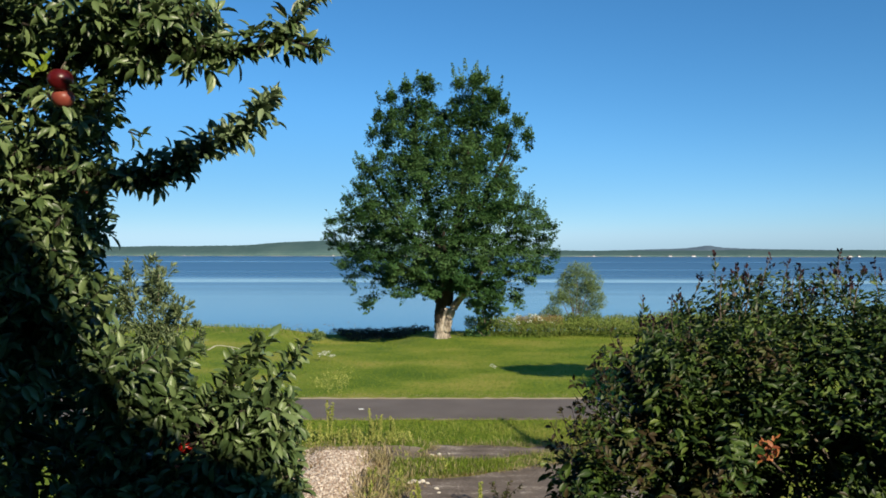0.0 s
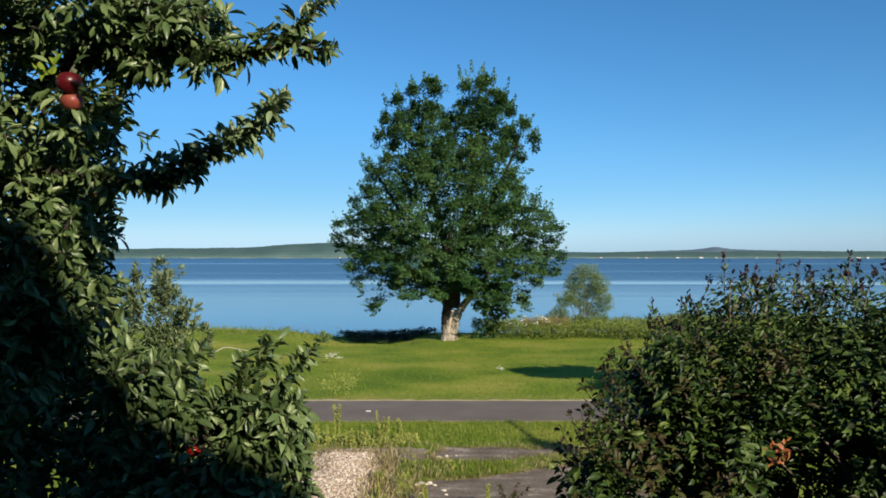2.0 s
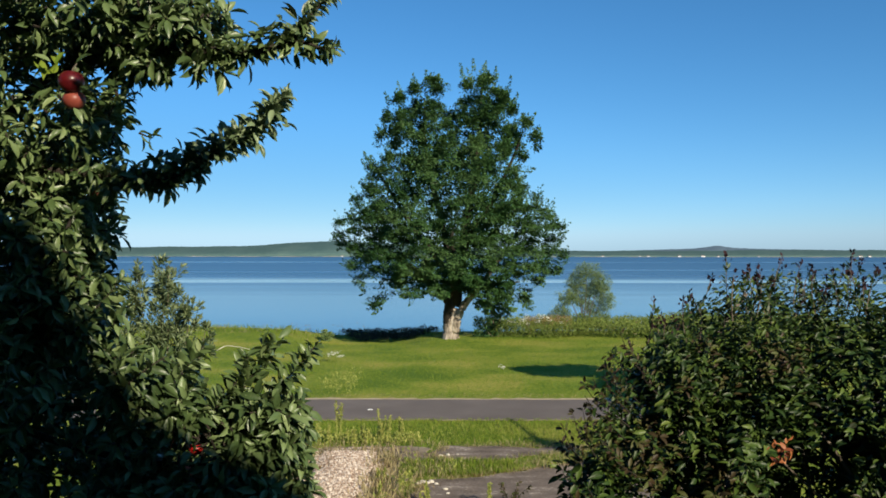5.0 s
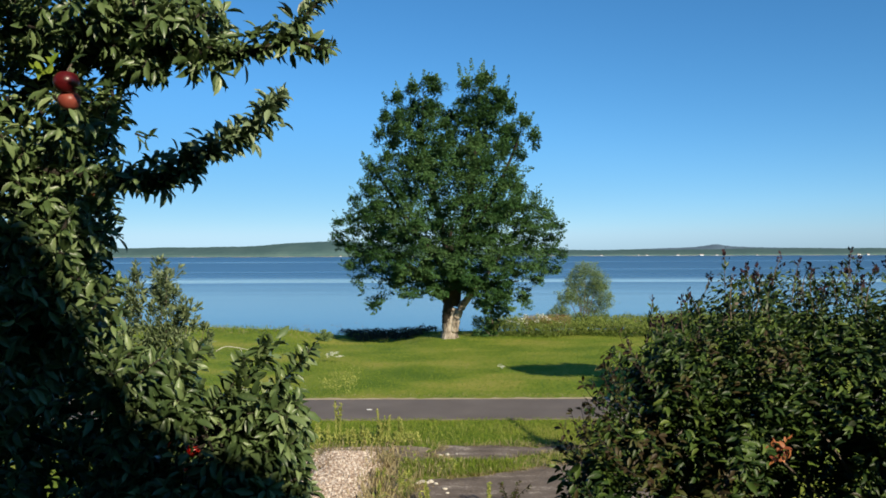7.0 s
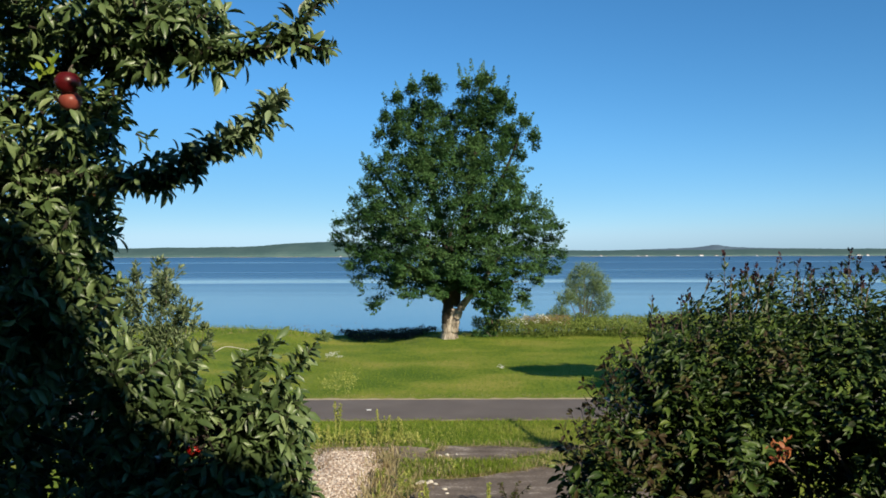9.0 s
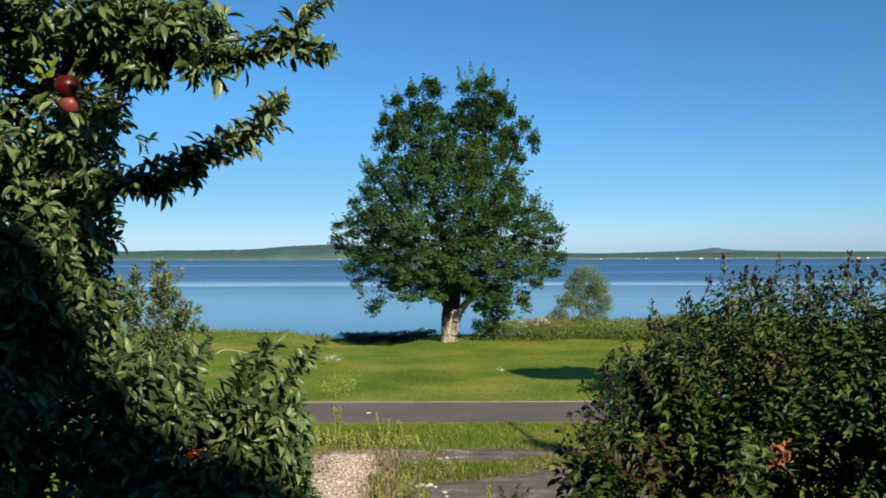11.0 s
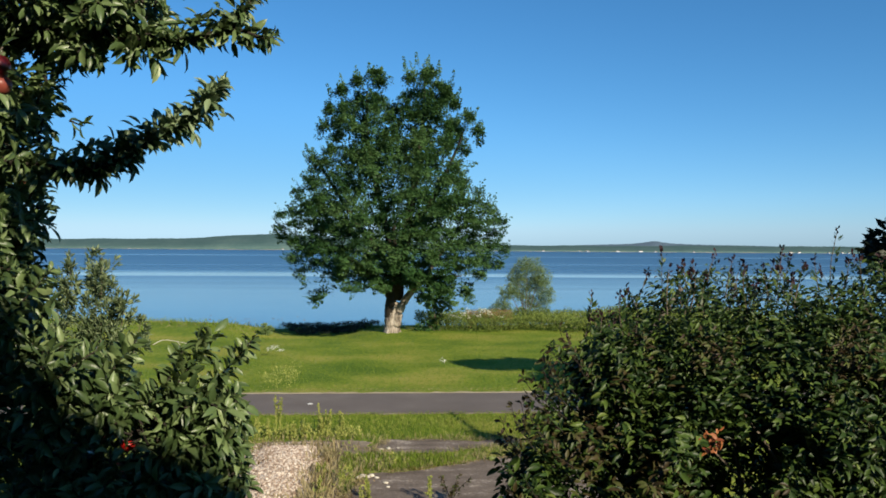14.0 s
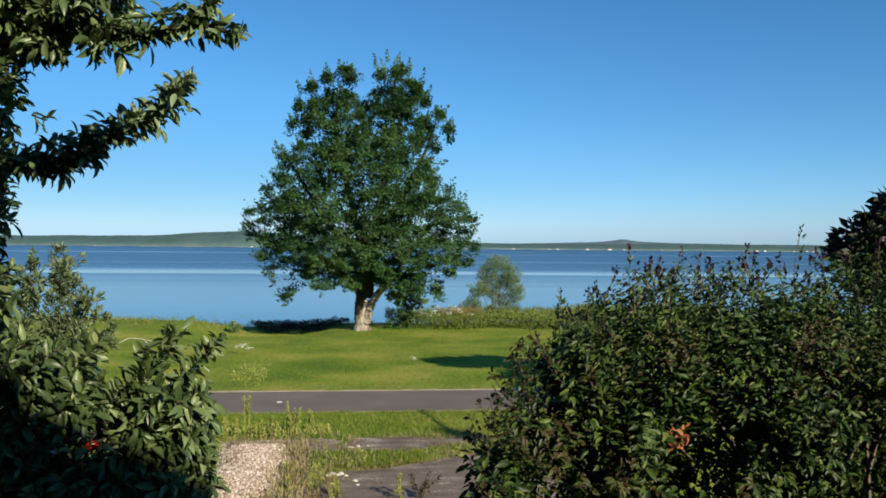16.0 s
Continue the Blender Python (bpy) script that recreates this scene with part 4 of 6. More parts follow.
def make_apple_tree():
    rng = np.random.default_rng(31)
    g = 3.1 - EYE
    root = thing("apple_tree", "apple tree with dark glossy leaves and ripe red fruit", "tree", at=(0, 0, EYE))
    v, f = [], []
    tube(v, f, curve_points([(-2.2, 3.2, g - 0.2), (-2.15, 3.15, g + 0.6), (-1.95, 3.05, -0.35)], 5), 0.13, 0.09, 10, 0.05, rng)
    mesh_object("trunk", v, f, M_BARK, root, smooth=True)
    boughs = [[(-1.95, 3.05, -0.4), (-1.55, 2.8, 0.35), (-1.05, 2.6, 0.64), (-0.762, 2.5, 0.602), (-0.656, 2.45, 0.594), (-0.547, 2.4, 0.578), (-0.449, 2.38, 0.604), (-0.396, 2.37, 0.645), (-0.351, 2.36, 0.701), (-0.31, 2.36, 0.73)],
              [(-0.449, 2.38, 0.604), (-0.396, 2.37, 0.600), (-0.342, 2.35, 0.578), (-0.30, 2.34, 0.575)],
              [(-1.7, 2.9, 0.05), (-1.3, 2.52, 0.23), (-1.09, 2.4, 0.235), (-0.862, 2.3, 0.206), (-0.727, 2.24, 0.206), (-0.605, 2.2, 0.262), (-0.488, 2.17, 0.325), (-0.400, 2.15, 0.415)],
              [(-1.95, 3.05, -0.45), (-1.4, 2.75, -0.15), (-1.16, 2.6, 0.0), (-1.08, 2.55, 0.10)]]
    # second bough and the last four are out of view, added for shade
    side_boughs = [[(-1.95, 3.05, -0.5), (-1.4, 2.7, -0.5), (-0.95, 2.6, -0.46), (-0.66, 2.52, -0.50), (-0.50, 2.5, -0.46)],
                   [(-1.85, 3.0, -0.1), (-1.75, 2.6, 1.0), (-1.2, 2.1, 1.16), (-0.6, 1.65, 1.02), (-0.12, 1.24, 0.86)],
                   [(-1.4, 2.7, -0.55), (-0.95, 2.55, -0.62), (-0.60, 2.5, -0.62), (-0.40, 2.5, -0.56)],
                   [(-1.9, 3.0, -0.6), (-1.3, 2.6, -0.85), (-0.8, 2.5, -0.8), (-0.45, 2.5, -0.68)],
                   [(-1.95, 3.05, -0.4), (-2.1, 2.5, 0.9), (-1.75, 1.7, 1.35), (-1.3, 1.1, 1.6), (-1.1, 0.8, 1.62)],
                   [(-2.1, 2.6, 0.6), (-2.15, 1.8, 0.6), (-2.2, 1.0, 0.6), (-2.2, 0.6, 0.9)],
                   [(-2.05, 3.0, -0.6), (-2.15, 2.1, -0.5), (-2.1, 1.2, -0.7), (-2.05, 0.8, -0.75)],
                   [(-2.1, 2.5, 0.9), (-2.0, 2.45, 1.6), (-1.8, 2.4, 2.2)]]
    limbs = boughs + side_boughs
    for i, pts in enumerate(limbs):
        v, f = [], []
        r = (0.022, 0.007, 0.018, 0.03, 0.02, 0.035, 0.013, 0.013, 0.04, 0.025, 0.025, 0.025)[i]
        tube(v, f, curve_points(pts, 8), r, 0.002, 7, 0.04, rng)
        mesh_object("limb", v, f, M_DARK_SHADED_BARK, root, smooth=True)
    slim = (OVAL_V * np.array([0.72, 1, 1.5]), OVAL_F)
    P, D, N, S = [], [], [], []
    # young: store for the leaves whose pale colour includes sky sheen
    near, young = [[], [], [], []], [[], [], [], []]
    twigs_v, twigs_f = [], []
    up = np.array([0, 0, 1.0])

    def put(dest, p, d, n, s):
        for box, val in zip(dest or (P, D, N, S), (p, d, n, s)):
            box.append(val)

    def rosette(c, axis, count, lo, hi, store=None, droop=0.25):
        """A spur: leaves that spread round its axis."""
        turn = 2.4 * np.arange(count) + rng.uniform(0, 6.28) + 0.3 * rng.standard_normal(count)
        a = unit(np.cross(axis, np.array([0.31, 0.87, 0.38])))
        side = a * np.cos(turn)[:, None] + np.cross(axis, a) * np.sin(turn)[:, None]
        d = side + axis * rng.uniform(0.25, 0.95, (count, 1)) - up * droop + 0.16 * rng.standard_normal((count, 3))
        n = axis * 0.3 + up * 0.55 + SUN_VEC * rng.uniform(-0.3, 1.1, (count, 1)) + 0.55 * rng.standard_normal((count, 3))
        put(store, c + side * 0.004 + axis * rng.uniform(-0.045, 0.012, (count, 1)), d, n, rng.uniform(lo, hi, count))

    def shoot(pts, gap, lo, hi, t0=0.0, store=None, young_from=2.0, forward=0.6):
        """Leaves set in a spiral along a branch, smaller towards its tip."""
        line = curve_points(pts, 14)
        arc = np.concatenate([[0], np.cumsum(np.linalg.norm(np.diff(line, axis=0), axis=1))])
        at = np.arange(t0 * arc[-1], arc[-1], gap)
        p = np.stack([np.interp(at, arc, line[:, k]) for k in range(3)], 1)
        axis = unit(np.stack([np.interp(at + 0.012, arc, line[:, k]) for k in range(3)], 1) - np.stack([np.interp(at - 0.012, arc, line[:, k]) for k in range(3)], 1))
        turn = 2.4 * np.arange(len(at)) + 0.4 * rng.standard_normal(len(at))
        a = unit(np.cross(axis, np.array([0.31, 0.87, 0.38])))
        side = a * np.cos(turn)[:, None] + np.cross(axis, a) * np.sin(turn)[:, None]
        d = side + axis * forward * rng.uniform(0.6, 1.5, (len(at), 1)) + 0.18 * rng.standard_normal(side.shape) - up * 0.06
        n = axis * 0.25 - side * 0.1 + up * 0.55 + SUN_VEC * rng.uniform(-0.3, 1.1, (len(at), 1)) + 0.55 * rng.standard_normal(side.shape)
        s = rng.uniform(lo, hi, len(at)) * np.interp(at / arc[-1], [0, 0.75, 1], [1, 1, 0.62])
        new_wood = at / arc[-1] > young_from
        for mask, dest in ((new_wood, young), (~new_wood, store)):
            if mask.any():
                put(dest, p[mask], d[mask], n[mask], s[mask])

    # the two boughs against the sky, with leaves along them and side spurs
    shoot(limbs[0], 0.0018, 0.036, 0.066, 0.58, near, 0.93)
    shoot(limbs[1], 0.0036, 0.042, 0.068, 0.05, near)
    shoot(limbs[2], 0.0015, 0.030, 0.056, 0.30, near, 0.66, 1.05)
    tip_spurs = [(-0.60, 2.42, 0.60, 0.2, 0.9, 7), (-0.56, 2.40, 0.55, 0.3, -0.6, 5), (-0.50, 2.39, 0.63, -0.1, 1.0, 6), (-0.42, 2.37, 0.57, 0.4, -0.7, 7), (-0.45, 2.38, 0.60, 0.1, -0.6, 5), (-0.40, 2.37, 0.66, -0.5, 0.7, 5),
                 (-0.345, 2.35, 0.585, 0.6, 0.5, 5), (-0.68, 2.44, 0.54, 0.5, -0.8, 9), (-0.63, 2.42, 0.515, 0.8, -0.5, 7), (-0.73, 2.46, 0.53, 0.2, -0.9, 9)]
    bough_spurs = [(-0.67, 2.42, 0.56, 0.9, 0.2, 7), (-0.65, 2.43, 0.54, 0.6, -0.6, 8), (-0.60, 2.42, 0.56, 0.3, -0.8, 6), (-0.72, 2.44, 0.56, 0.3, -0.3, 9), (-0.66, 2.43, 0.62, 0.4, 0.8, 8), (-0.52, 2.39, 0.635, 0.2, 0.9, 7),
                   (-0.46, 2.38, 0.65, 0.1, 0.9, 7), (-0.43, 2.38, 0.62, 0.4, 0.6, 6), (-0.57, 2.40, 0.62, -0.1, 1.0, 6), (-0.385, 2.36, 0.68, 0.6, 0.4, 6)]
    for x, y, z, ax, az, c in tip_spurs + bough_spurs:
        rosette(np.array([x, y, z]), unit(np.array([ax, -0.35, az])), c, 0.040, 0.068, near)
    for t in np.linspace(0.36, 0.97, 84):
        line = curve_points(limbs[2], 14)
        i = min(len(line) - 2, int(t * len(line)))
        axis = unit(line[i + 1] - line[i])
        out = unit(rng.standard_normal(3) + up * (0.9 if t > 0.55 else -0.1))
        rosette(line[i] + out * rng.uniform(0.015, 0.055), unit(axis * 1.1 + out), int(rng.integers(4, 9)), 0.028, 0.054, young if t > 0.66 else near)
    # young shoots that rise from the lower boughs
    for pts, gap, lo, hi in (([(-0.66, 2.5, -0.50), (-0.57, 2.5, -0.36), (-0.52, 2.54, -0.265)], 0.0050, 0.044, 0.070), ([(-0.56, 2.5, -0.46), (-0.44, 2.5, -0.34), (-0.375, 2.5, -0.262)], 0.0040, 0.036, 0.060),
                             ([(-0.86, 2.5, -0.46), (-0.77, 2.52, -0.34), (-0.725, 2.55, -0.275)], 0.0030, 0.048, 0.076), ([(-0.68, 2.5, -0.46), (-0.61, 2.5, -0.37), (-0.58, 2.5, -0.30)], 0.0032, 0.040, 0.064),
                             ([(-1.08, 2.42, -0.24), (-0.98, 2.4, -0.14), (-0.915, 2.4, -0.065)], 0.0046, 0.042, 0.070), ([(-0.95, 2.46, -0.40), (-0.86, 2.44, -0.33), (-0.80, 2.46, -0.29)], 0.0036, 0.044, 0.068),
                             ([(-0.60, 2.46, -0.52), (-0.50, 2.45, -0.47), (-0.42, 2.45, -0.42)], 0.0030, 0.044, 0.068), ([(-0.62, 2.44, -0.60), (-0.50, 2.42, -0.57), (-0.41, 2.42, -0.53)], 0.0030, 0.044, 0.070)):
        shoot(pts, gap, lo, hi, 0.0, near)
        tube(twigs_v, twigs_f, curve_points(pts, 4), 0.003, 0.0015, 5)
    for x, y, z, ax, az, c in ((-0.505, 2.54, -0.262, 0.2, 1.0, 11), (-0.535, 2.53, -0.285, -0.6, 0.7, 9), (-0.515, 2.52, -0.30, 0.7, 0.5, 8), (-0.545, 2.51, -0.33, -0.7, 0.4, 8), (-0.42, 2.5, -0.31, -0.6, 0.6, 6), (-0.40, 2.5, -0.30, 0.8, 0.4, 6), (-0.45, 2.49, -0.36, 0.7, 0.2, 7)):
        rosette(np.array([x, y, z]), unit(np.array([ax, -0.1, az])), c, 0.042, 0.066, near, 0.05)
    # leafy masses: centre, radii, spurs
    upper = [(-0.92, 2.65, -0.41, 0.10, 0.1, 0.05, 16), (-0.98, 2.6, 0.66, 0.16, 0.15, 0.10, 40), (-1.12, 2.65, 0.30, 0.12, 0.15, 0.12, 7), (-0.82, 2.6, -0.45, 0.06, 0.08, 0.06, 10), (-1.10, 2.5, 0.72, 0.34, 0.3, 0.16, 130), (-0.78, 2.48, 0.68, 0.14, 0.2, 0.06, 44),
             (-1.27, 2.6, 0.42, 0.24, 0.35, 0.26, 105), (-1.02, 2.5, 0.38, 0.10, 0.2, 0.14, 20), (-0.88, 2.5, 0.57, 0.08, 0.15, 0.04, 10), (-1.30, 2.6, 0.12, 0.28, 0.35, 0.2, 110), (-1.10, 2.5, 0.10, 0.10, 0.2, 0.15, 28)]
    middle = [(-1.30, 2.6, -0.14, 0.3, 0.35, 0.18, 110), (-1.13, 2.5, -0.08, 0.10, 0.2, 0.10, 34), (-1.40, 2.6, -0.36, 0.36, 0.35, 0.24, 150), (-1.06, 2.55, -0.20, 0.08, 0.15, 0.10, 26), (-1.0, 2.55, -0.37, 0.09, 0.12, 0.07, 24), (-0.88, 2.55, -0.50, 0.17, 0.2, 0.10, 50),
              (-0.64, 2.55, -0.55, 0.14, 0.16, 0.09, 60), (-0.52, 2.52, -0.57, 0.11, 0.12, 0.08, 46), (-1.20, 2.6, -0.75, 0.45, 0.35, 0.2, 160), (-0.75, 2.5, -0.72, 0.24, 0.2, 0.12, 90), (-0.52, 2.48, -0.68, 0.11, 0.15, 0.07, 40)]
    # third to fifth and the last two are out of view, added for shade
    lower = [(-1.0, 2.6, -1.0, 0.5, 0.35, 0.2, 60), (-1.75, 2.9, 0.3, 0.35, 0.5, 0.9, 90), (-2.0, 2.2, 0.6, 0.5, 0.6, 0.7, 120), (-2.0, 1.7, -0.3, 0.5, 0.5, 0.6, 110), (-1.7, 2.5, 1.25, 0.6, 0.5, 0.3, 110), (-1.55, 3.1, -0.85, 0.7, 0.35, 0.5, 230),
             (-0.95, 3.0, -0.82, 0.35, 0.25, 0.25, 130), (-1.38, 2.95, -0.30, 0.22, 0.25, 0.22, 60), (-1.65, 3.1, -0.6, 0.4, 0.4, 0.5, 130), (-0.12, 1.23, 0.83, 0.13, 0.10, 0.11, 30), (-0.18, 1.23, 1.05, 0.12, 0.10, 0.10, 28)]
    # the first five are out of view, added to block sky light
    outer = [(-1.75, 1.5, 1.35, 0.5, 0.45, 0.2, 130), (-1.9, 2.4, 1.9, 0.9, 0.8, 0.4, 170), (-1.3, 1.1, 1.6, 0.5, 0.6, 0.2, 170), (-2.2, 1.0, 0.6, 0.45, 0.6, 0.8, 150), (-2.1, 1.2, -0.7, 0.5, 0.5, 0.4, 90), (-0.50, 2.5, -0.465, 0.09, 0.1, 0.05, 20),
             (-0.62, 2.5, -0.515, 0.10, 0.1, 0.06, 22), (-0.48, 2.48, -0.50, 0.07, 0.08, 0.06, 18), (-0.77, 2.5, -0.445, 0.07, 0.08, 0.06, 14)]
    masses = upper + middle + lower + outer
    for cx, cy, cz, rx, ry, rz, count in masses:
        fine = -0.2 < cz < 0.8 and cy > 2.3 and cx > -1.6
        for dv in in_ball(rng, int((1.9 if fine else 1.3) * count), 0.2):
            a = np.array([cx, cy, cz]) + dv * np.array([rx, ry, rz])
            axis = unit(dv * 0.8 + np.array([0.2, -0.3, 0.3]) + 0.6 * rng.standard_normal(3))
            b = a + axis * rng.uniform(0.01, 0.035)
            tube(twigs_v, twigs_f, [a, b], 0.004, 0.002, 4)
            rosette(b, axis, int(rng.integers(7, 12)), *((0.033, 0.060) if fine else (0.036, 0.066)))
    mesh_object("twig", twigs_v, twigs_f, M_DARK_SHADED_BARK, root)

    def clear(p):
        """Leaves that leave a gap round the low red apple."""
        rel = p - np.array(RED_APPLE)
        ok = np.ones(len(p), bool)
        for way in (np.array(SUN_VEC), -unit(np.array(RED_APPLE))):
            t = np.clip(rel @ way, 0, 0.6)[:, None]
            ok &= np.linalg.norm(rel - t * way, axis=1) > 0.05
        return ok

    p, d, n, s = (np.concatenate(q) for q in (P, D, N, S))
    ok = clear(p)
    leaves("crown", slim, p[ok], d[ok], n[ok], s[ok], M_APPLE_LEAF, root, kind="stuff")
    p, d, n, s = (np.concatenate(q) for q in near)
    ok = clear(p)
    p, d, n, s = p[ok], d[ok], n[ok], s[ok]
    keep = rng.permutation(len(p))
    one, rest = keep[:290], keep[290:]
    leaves("foliage", slim, p[rest], d[rest], n[rest], s[rest], M_APPLE_LEAF, root, kind="stuff")
    single_leaves(slim, p[one], d[one], n[one], s[one], M_APPLE_LEAF, root)
    p, d, n, s = (np.concatenate(q) for q in young)
    leaves("young_foliage", slim, p, d, n, s, M_YOUNG_SHEEN, root, "young leaves at the branch's end, coloured pale for their sheen", "stuff")
    # a few leaves with a backlit glow put into their yellow-green colour
    k = 7
    leaves("yellowed_spray", slim, np.array([-1.06, 2.26, 0.51]) + rng.standard_normal((k, 3)) * 0.018, rng.standard_normal((k, 3)), rng.standard_normal((k, 3)) * 0.6 + np.array([0.3, -0.8, 0.5]),
           rng.uniform(0.04, 0.06, k), M_BLADE, root, "leaves coloured yellow-green to look backlit", "stuff")
    leaves("withered_leaf", slim, np.array([(-0.975, 2.34, 0.185), (-0.97, 2.34, 0.18)]), np.array([(0.6, 0, -0.8), (-0.5, 0, -0.8)]), np.array([(0.4, -0.8, 0.5), (0.1, -0.9, 0.5)]), np.array([0.026, 0.022]), M_ORANGE, root, "leaf turned pale orange", "stuff")
    for x, z, ax, az in ((-1.03, 0.505, -0.8, 0.4), (-0.965, 0.50, 0.7, 0.5), (-0.955, 0.44, 1.0, -0.3), (-1.035, 0.43, -0.9, -0.5), (-0.97, 0.385, 0.6, -0.8)):
        p0 = np.array([x, 2.20, z])
        leaves("leaf", slim, p0[None], np.array([[ax, -0.2, az]]), np.array([[0.3, -0.6, 0.7]]), np.array([0.05]), M_APPLE_LEAF, root)
    # fruit
    for x, y, z, r, m in ((-0.985, 2.22, 0.457, 0.0335, M_APPLE), (-1.055, 2.38, 0.485, 0.031, M_APPLE), (-0.986, 2.24, 0.412, 0.030, M_APPLE_PALE), 
                          (-1.22, 2.62, 0.20, 0.034, M_APPLE), (-1.23, 2.52, 0.19, 0.03, M_APPLE), (*RED_APPLE, 0.021, M_APPLE_RED)):
        bm = bmesh.new()
        bmesh.ops.create_uvsphere(bm, u_segments=24, v_segments=16, radius=r)
        for q in bm.verts:
            h = q.co.z / r
            rad = math.hypot(q.co.x, q.co.y) / r
            q.co.z *= 0.92
            q.co.z -= 0.32 * r * math.exp(-(rad / 0.28) ** 2) * (1 if h > 0 else -0.6)
            q.co.x *= 1 - 0.08 * max(0, -h)
            q.co.y *= 1 - 0.08 * max(0, -h)
        bmesh.ops.translate(bm, vec=(x, y, z), verts=bm.verts)
        fruit = part("apple", bm, m, root, "paler blushed apple" if m is M_APPLE_PALE else "ripe red apple", smooth=True)
        v, f = [], []
        tube(v, f, [(x, y, z + r * 0.55), (x + 0.004, y, z + r * 1.0), (x + 0.01, y + 0.01, z + r * 1.5)], 0.0022, 0.002, 5)
        mesh_object("stalk", v, f, M_BARK, fruit)


make_apple_tree()


# ---------------------------------------------------------------- the shrub beside the viewer
def make_near_shrub():
    rng = np.random.default_rng(41)
    root = thing("shrub", "dense dark green shrub with brown seed heads on its shoots", "shrub", at=(0, 0, EYE))
    P, D, N, S = [], [], [], []
    v, f = [], []
    bronze = [[], [], [], []]
    for i in range(34):
        a = np.array([1.9 + 0.35 * rng.standard_normal(), 3.4 + 0.3 * rng.standard_normal(), -1.75])
        t = rng.uniform(-0.7, 0.9), rng.uniform(-0.25, 0.6)
        b = np.array([1.9 + 1.0 * t[0], 3.4 + 0.8 * t[1], -0.55 + 0.15 * rng.standard_normal()])
        tube(v, f, curve_points([a, (a + b) / 2 + np.array([0, 0, 0.15]), b], 4), 0.012, 0.004, 5)
    mesh_object("stem", v, f, M_BARK, root)

    def shoot(tip, axis, length, gap=0.022, lo=0.03, hi=0.058):
        k = max(5, int(length / gap))
        p, d, n = along(rng, tip - axis * length, tip, k, 0.22, up=0.0, forward=0.45)
        d = d - np.array([0, 0, 0.55])
        s = rng.uniform(lo, hi, k) * np.interp(p[:, 2], [-0.9, -0.55, -0.1], [1.55, 1.2, 0.8])
        turned = noise.noise(Vector(tip) * 3.1 + Vector((9.0, 2.0, 4.0))) > (0.26 if tip[2] > -0.4 else 0.02 if tip[0] < 0.95 else 0.36)
        for box, val in zip(bronze if turned else (P, D, N, S), (p, d, n, s)):
            box.append(val)

    def hollow(p):
        """How open the shrub is here: hollows run back into its depth."""
        back = p[1] - 3.0
        return 2.5 * max(0.0, p[1] - 3.3) + noise.noise(Vector(((p[0] - 0.45 * back) * 2.9 + 1.3, p[1] * 0.5, (p[2] + 0.2 * back) * 2.9)))

    lobes = [(1.75, 3.3, -0.95, 0.95, 0.75, 0.82), (1.08, 3.25, -0.86, 0.50, 0.55, 0.62), (2.35, 3.4, -0.76, 0.75, 0.75, 0.82), (1.55, 3.5, -0.60, 0.74, 0.6, 0.58),
             (0.96, 3.35, -0.56, 0.36, 0.4, 0.31), (0.74, 3.1, -1.02, 0.40, 0.4, 0.52), (0.56, 3.0, -1.15, 0.26, 0.3, 0.42), (2.9, 3.7, -1.0, 0.8, 0.8, 0.9)]
    for cx, cy, cz, rx, ry, rz in lobes:
        for dv in in_ball(rng, int(2900 * (rx * ry * rz) ** 0.66), 0.6):
            tip = np.array([cx, cy, cz]) + dv * np.array([rx, ry, rz])
            w = noise.noise(tip * 5.0)
            if w < (-0.22 if tip[2] > -0.45 else 0.10) or (tip[0] > 0.85 and hollow(tip) < (-0.30 if tip[2] > -0.45 else -0.04)) or (tip[1] < 3.2 and math.hypot(tip[0] - 1.10, tip[2] + 0.43) < 0.17):
                continue
            tip = tip + dv * 0.07 * w
            axis = unit(dv + np.array([0, -0.1, 0.8]) + 0.35 * rng.standard_normal(3))
            shoot(tip, axis, rng.uniform(0.10, 0.26), 0.0125, 0.020, 0.044)
        inner = np.array([cx, cy, cz]) + np.array([0, 0.15, 0]) + in_ball(rng, int(5500 * rx * ry * rz) + 200, 0.0) * np.array([rx, ry, rz]) * 0.5
        crest = np.array([cx, cy, cz]) + in_ball(rng, int(3600 * rx * ry * rz), 0.0) * np.array([rx, ry, rz]) * 0.98
        for tip in crest[crest[:, 2] > cz + 0.45 * rz]:
            shoot(tip, unit(np.array([0, 0, 1.0]) + 0.3 * rng.standard_normal(3)), rng.uniform(0.10, 0.18), 0.015, 0.022, 0.042)
        inner = inner[[hollow(q) > -0.04 for q in inner]]
        k = len(inner)
        P.append(inner), D.append(rng.standard_normal((k, 3))), N.append(rng.standard_normal((k, 3))), S.append(rng.uniform(0.045, 0.07, k))
    p, d, n, z = (np.concatenate(q) for q in (P, D, N, S))
    keep = (p[:, 1] < 3.55) | (p[:, 2] > -0.5) | (rng.random(len(p)) < 0.4)
    p, d, n, z = p[keep], d[keep], n[keep], z[keep]
    n = n + 0.5 * rng.standard_normal(n.shape) + SUN_VEC * rng.uniform(0, 0.9, (len(n), 1))
    front = np.flatnonzero((p[:, 1] < 3.0) & (p[:, 2] > -1.0))
    one = rng.choice(front, 280, replace=False)
    rest = np.setdiff1d(np.arange(len(p)), one)
    shape = (OVAL_V * np.array([0.76, 1, 1.6]), OVAL_F)
    leaves("foliage", shape, p[rest], d[rest], n[rest], z[rest], M_BUSH_LEAF, root, kind="stuff")
    single_leaves(shape, p[one], d[one], n[one], z[one], M_BUSH_LEAF, root)
    p, d, n, z = (np.concatenate(q) for q in bronze)
